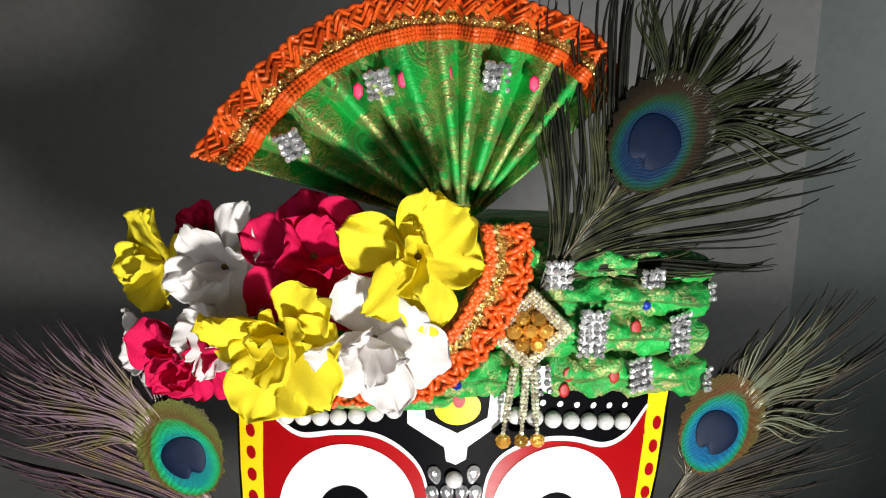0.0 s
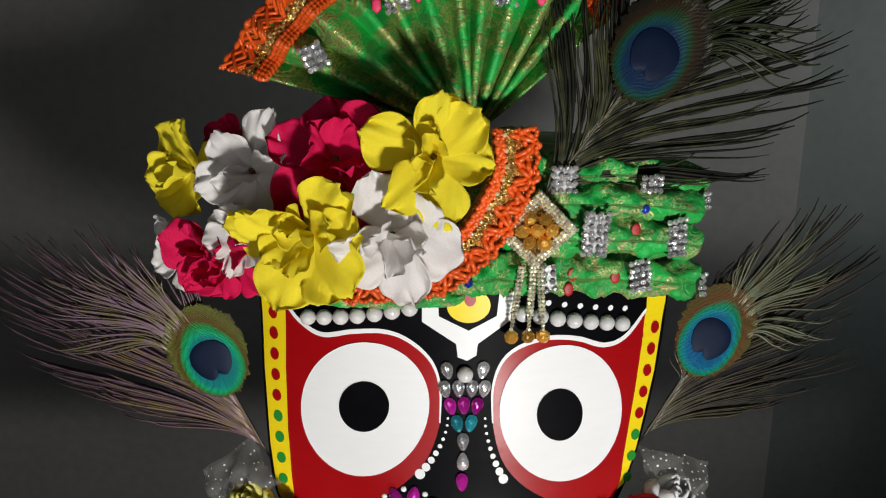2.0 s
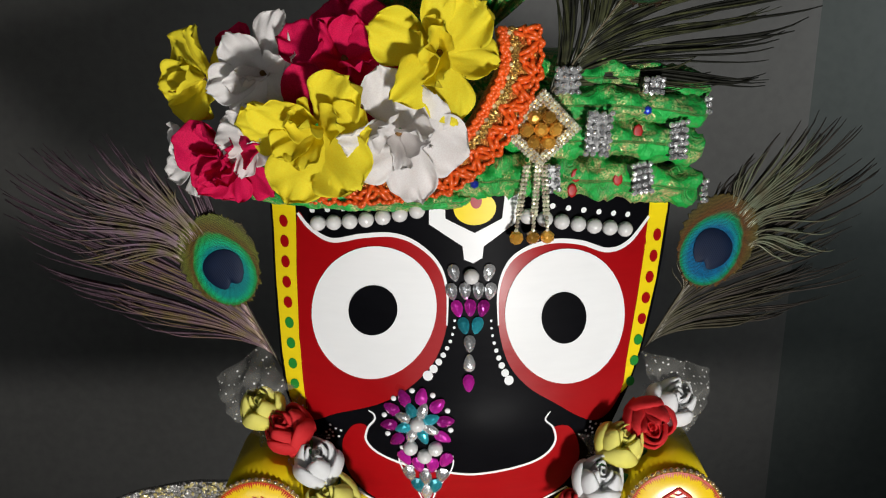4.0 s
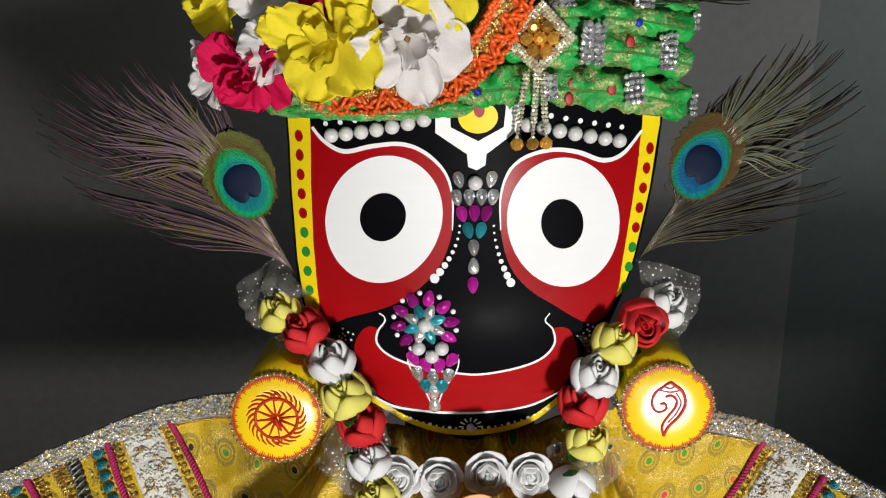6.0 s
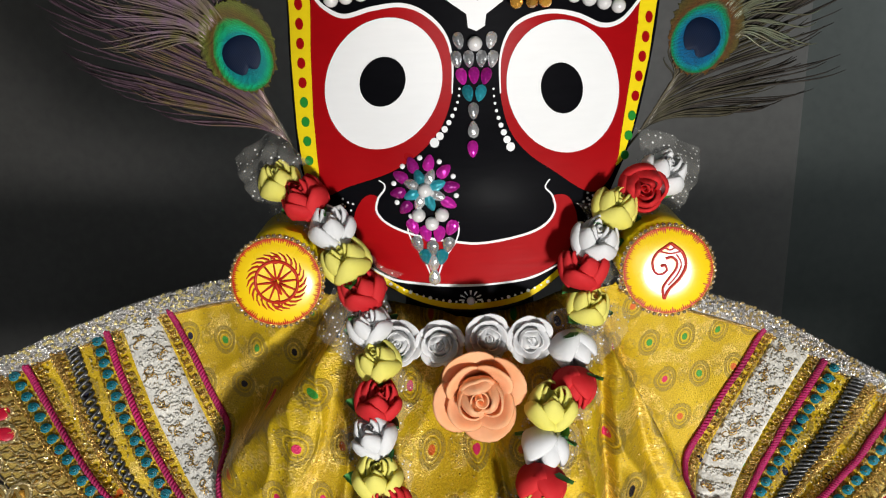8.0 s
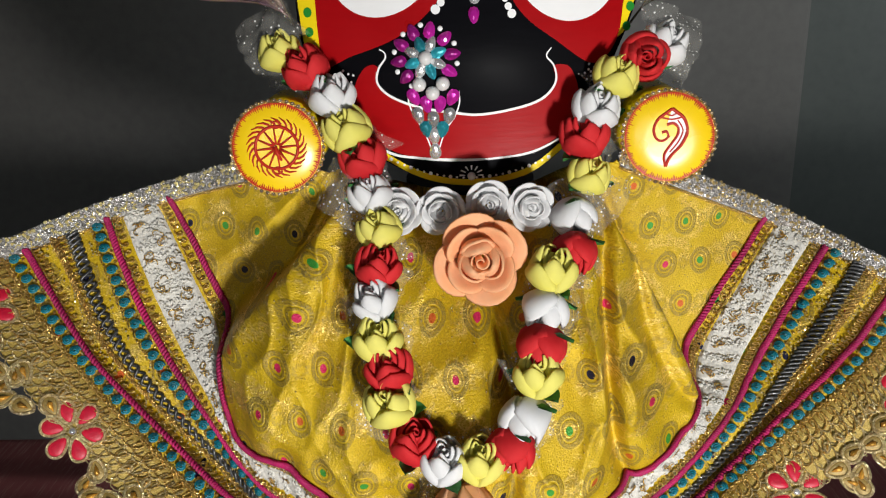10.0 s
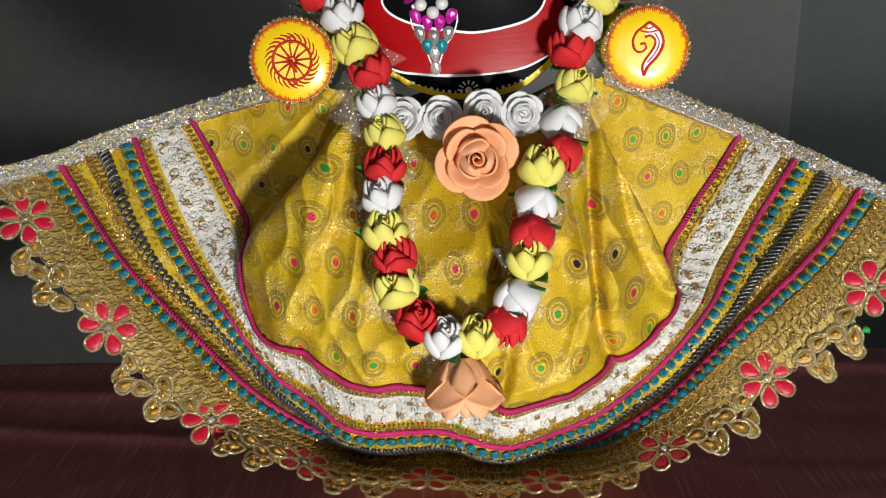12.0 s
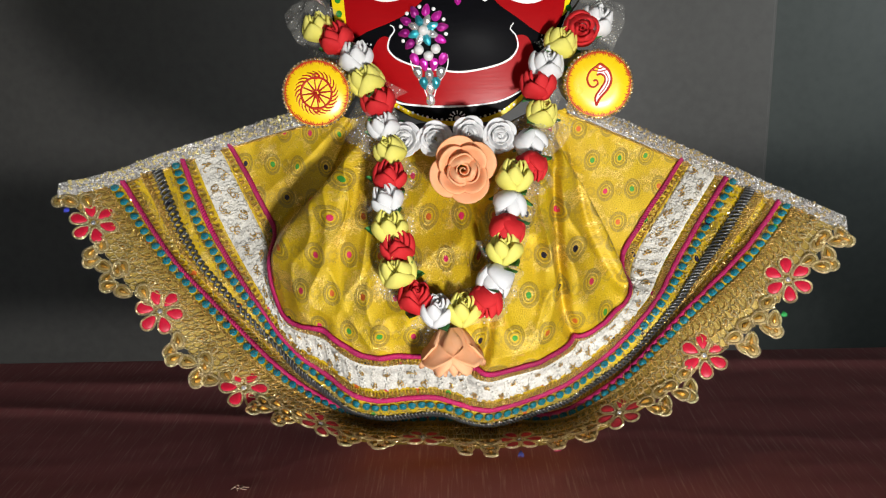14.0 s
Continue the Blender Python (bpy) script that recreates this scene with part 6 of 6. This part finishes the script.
def rose_kind(mat, r, outer, middle, wide=False, leaves=True, open_=0.0):
    """Parts of one rose: (name, mesh, pose)."""
    if wide:
        big = foam_petal("petal", mat, r, 0.88, r * 0.46, 0.0, 0.10, r * 0.05, 1.0, 0.22, 1.0)
        low = foam_petal("petal", mat, r * 0.80, 0.95, r * 0.60, 0.0, 0.10, r * 0.05, 3.0, 0.20, 0.9)
        mid = foam_petal("petal", mat, r * 0.60, 1.15, r * 0.72, 0.0, 0.07, r * 0.05, 5.0, 0.16, 0.6)
    else:
        big = foam_petal("petal", mat, r, 1.12, r * 1.18, 0.0, 0.10 + 0.2 * open_, r * 0.10, 1.0, 0.14, open_)
        low = mid = foam_petal("petal", mat, r * 0.80, 1.25, r * 1.36, 0.0, 0.04, r * 0.10, 5.0, 0.12, open_ * 0.7)
    small = foam_petal("petal", mat, r * 0.50, 1.25, r * (0.78 if wide else 1.42), 0.0, 0.03, r * 0.08, 8.0, 0.08, 0.2)
    got = [("petal", big, pose(0, 0, 0, 0, 0, 360 / outer * k + 5 * (k % 2))) for k in range(outer)]
    if wide:
        got += [("petal", low, pose(0, 0, 0.02 * r, 0, 0, 360 / outer * k + 28)) for k in range(outer)]
    got += [("petal", mid, pose(0, 0, 0.03 * r, 0, 0, 360 / middle * k + 50)) for k in range(middle)]
    got += [("petal", small, pose(0, 0, 0.04 * r, 0, 0, 120 * k + 55)) for k in range(3)]
    got.append(("heart", spiral_bud(mat, r * 0.40, r * (0.80 if wide else 1.36)), pose(0, 0, 0.04 * r)))
    if leaves:
        lf = leaf_blade(r * 0.9)
        got += [("leaf", lf, pose(0, 0, 0.0, 25, 0, 140 * k + 20) @ pose(0, 0.30 * r, 0)) for k in range(2)]
    return got


KINDS = {"r": rose_kind(FOAM_RED, 0.0165, 4, 3, open_=0.42), "w": rose_kind(FOAM_WHITE, 0.0168, 3, 3, open_=0.38), "y": rose_kind(FOAM_YELLOW, 0.0165, 3, 3, open_=0.32)}
LABELS = {"r": "red foam rosebud with green leaf on the garland", "w": "white foam rosebud with green leaf on the garland", "y": "pale yellow foam rosebud with green leaf on the garland"}


def put_rose(kind, where, axis, label, name="foam_rose", group="foam roses of the garland", spin=0.0, scale=1.0, parts=None):
    ob = thing(name, where, label, "artificial rose", group)
    base = frame_at(where, axis) @ pose(0, 0, 0, 0, 0, spin) @ Matrix.Diagonal((scale, scale, scale, 1))
    for nm, me_, m in parts or KINDS[kind]:
        part(nm, me_, ob, "green leaf" if nm == "leaf" else "", base @ m)
    return ob


LEFT = [("y", -0.131, 0.43, 0.411), ("r", -0.111, 0.42, 0.40), ("w", -0.094, 0.41, 0.382), ("y", -0.083, 0.40, 0.362), ("r", -0.072, 0.395, 0.342), ("w", -0.068, 0.385, 0.322), ("y", -0.062, 0.372, 0.301), ("r", -0.063, 0.357, 0.279), ("w", -0.064, 0.345, 0.261), ("y", -0.063, 0.335, 0.238), ("r", -0.055, 0.325, 0.221), ("y", -0.055, 0.315, 0.202), ("r", -0.041, 0.305, 0.180), ("w", -0.021, 0.298, 0.170)]
RIGHT = [("y", 0.001, 0.298, 0.171), ("r", 0.021, 0.302, 0.182), ("w", 0.030, 0.308, 0.200), ("y", 0.039, 0.318, 0.220), ("r", 0.042, 0.328, 0.240), ("w", 0.045, 0.340, 0.259), ("y", 0.049, 0.350, 0.277), ("r", 0.066, 0.365, 0.289), ("w", 0.066, 0.385, 0.307), ("y", 0.078, 0.395, 0.330), ("r", 0.076, 0.400, 0.354), ("w", 0.083, 0.405, 0.372), ("y", 0.097, 0.415, 0.392), ("r", 0.117, 0.425, 0.406), ("w", 0.132, 0.435, 0.410)]
rnd = random.Random(12)
for strand, side in ((LEFT, -1), (RIGHT, 1)):
    for k, (kind, x, y, z) in enumerate(strand):
        axis = Vector((side * 0.10 + rnd.uniform(-0.3, 0.3), -0.42, (0.9 if side < 0 or k > 8 or k % 3 == 0 else -0.75) + rnd.uniform(-0.2, 0.2)))
        if (side, k) == (1, 13):
            axis = Vector((0.0, -1, 0.1))
        axis.normalize()
        put_rose(kind, Vector((x, y + 0.008, z)) - 0.010 * axis, axis, LABELS[kind], spin=rnd.uniform(0, 360), scale=rnd.uniform(1.0, 1.15))
ROSETTE = rose_kind(FOAM_WHITE, 0.0155, 5, 4, True, False)
for k, (x, y, z) in enumerate(((-0.048, 0.415, 0.308), (-0.021, 0.412, 0.308), (0.010, 0.412, 0.312), (0.037, 0.415, 0.309))):
    put_rose("w", (x, y - 0.018, z + 0.003), (0.15 * (k - 1.5), -1, 0.12), "open white foam rose at the neck", "foam_rose", "white roses at the neck", 40 * k, 1.0, ROSETTE)
PEACH = rose_kind(FOAM_PEACH, 0.0285, 4, 3, True, False)
put_rose("", (0.003, 0.370, 0.286), (0.05, -1, 0.12), "large open peach foam rose below the chin", "foam_rose", "peach roses", 20, 1.0, PEACH)
put_rose("", (-0.010, 0.305, 0.157), (0.03, -0.36, -1), "large peach foam rose hanging at the garland's end", "foam_rose", "peach roses", 0, 1.0, rose_kind(FOAM_PEACH, 0.027, 5, 4, False, False, 0.85))


# ---- dotted tulle wisps round the garland ----
def tulle_cloth():
    n = Nodes("dotted_tulle", 0.5, 0.0, 0.4)
    vor = n.add("ShaderNodeTexVoronoi")
    vor.inputs["Scale"].default_value, vor.inputs["Randomness"].default_value = 260.0, 0.6
    n.wire(n.coords(), vor.inputs["Vector"])
    dots = n.math("SUBTRACT", 1.0, n.step(vor.outputs["Distance"], 0.16, 0.24))
    net = n.noise(1500.0, 1.0)
    n.put(n.b.inputs["Alpha"], n.math("MAXIMUM", n.math("MULTIPLY", dots, 0.7), n.math("MULTIPLY_ADD", net, 0.10, 0.01)))
    return n.colour(n.mix(dots, (0.62, 0.60, 0.54), (0.85, 0.85, 0.82)))


TULLE = tulle_cloth()


def tulle(where, facing, w, seed):
    rows = []
    for i in range(14):
        row = []
        for j in range(14):
            u, v = i / 13 * 2 - 1, j / 13 * 2 - 1
            e = 1 + 0.25 * noise.noise((u * 1.5, v * 1.5, seed))
            row.append((u * w * e, v * w * 0.75 * e, 0.35 * w * noise.noise((u * 1.8 + seed, v * 1.8, 0.5)) + 0.2 * w * noise.noise((u * 4, v * 4 + seed, 1.5)) - 0.3 * w * (u * u + v * v)))
        rows.append(row)
    h = Heap()
    h.grid(rows)
    ob = tagged(new("tulle_wisp", h.mesh("tulle_wisp", TULLE)), "sheer tulle wisp with white dots tied into the garland", "tulle", "tulle wisps of the garland")
    ob.matrix_world = frame_at(where, facing) @ pose(0, 0, 0, 0, 0, seed * 67.0)
    so = ob.modifiers.new("thick", "SOLIDIFY")
    so.thickness = 0.0002


for strand, side in ((LEFT, -1), (RIGHT, 1)):
    for k, (kind, x, y, z) in enumerate(strand):
        tulle((x + side * 0.006 * (k % 3), y + 0.012, z - 0.008), (side * 0.5, -1, 0.2), 0.019 + 0.003 * (k % 2), 1.0 + k * 0.73 + side)
tulle((-0.142, 0.440, 0.425), (-0.3, -1, 0.2), 0.024, 3.3)
tulle((0.143, 0.442, 0.418), (0.4, -1, 0.2), 0.026, 5.1)
tulle((-0.082, 0.388, 0.318), (-0.3, -1, 0.1), 0.026, 7.7)
tulle((0.082, 0.392, 0.312), (0.3, -1, 0.1), 0.026, 8.9)
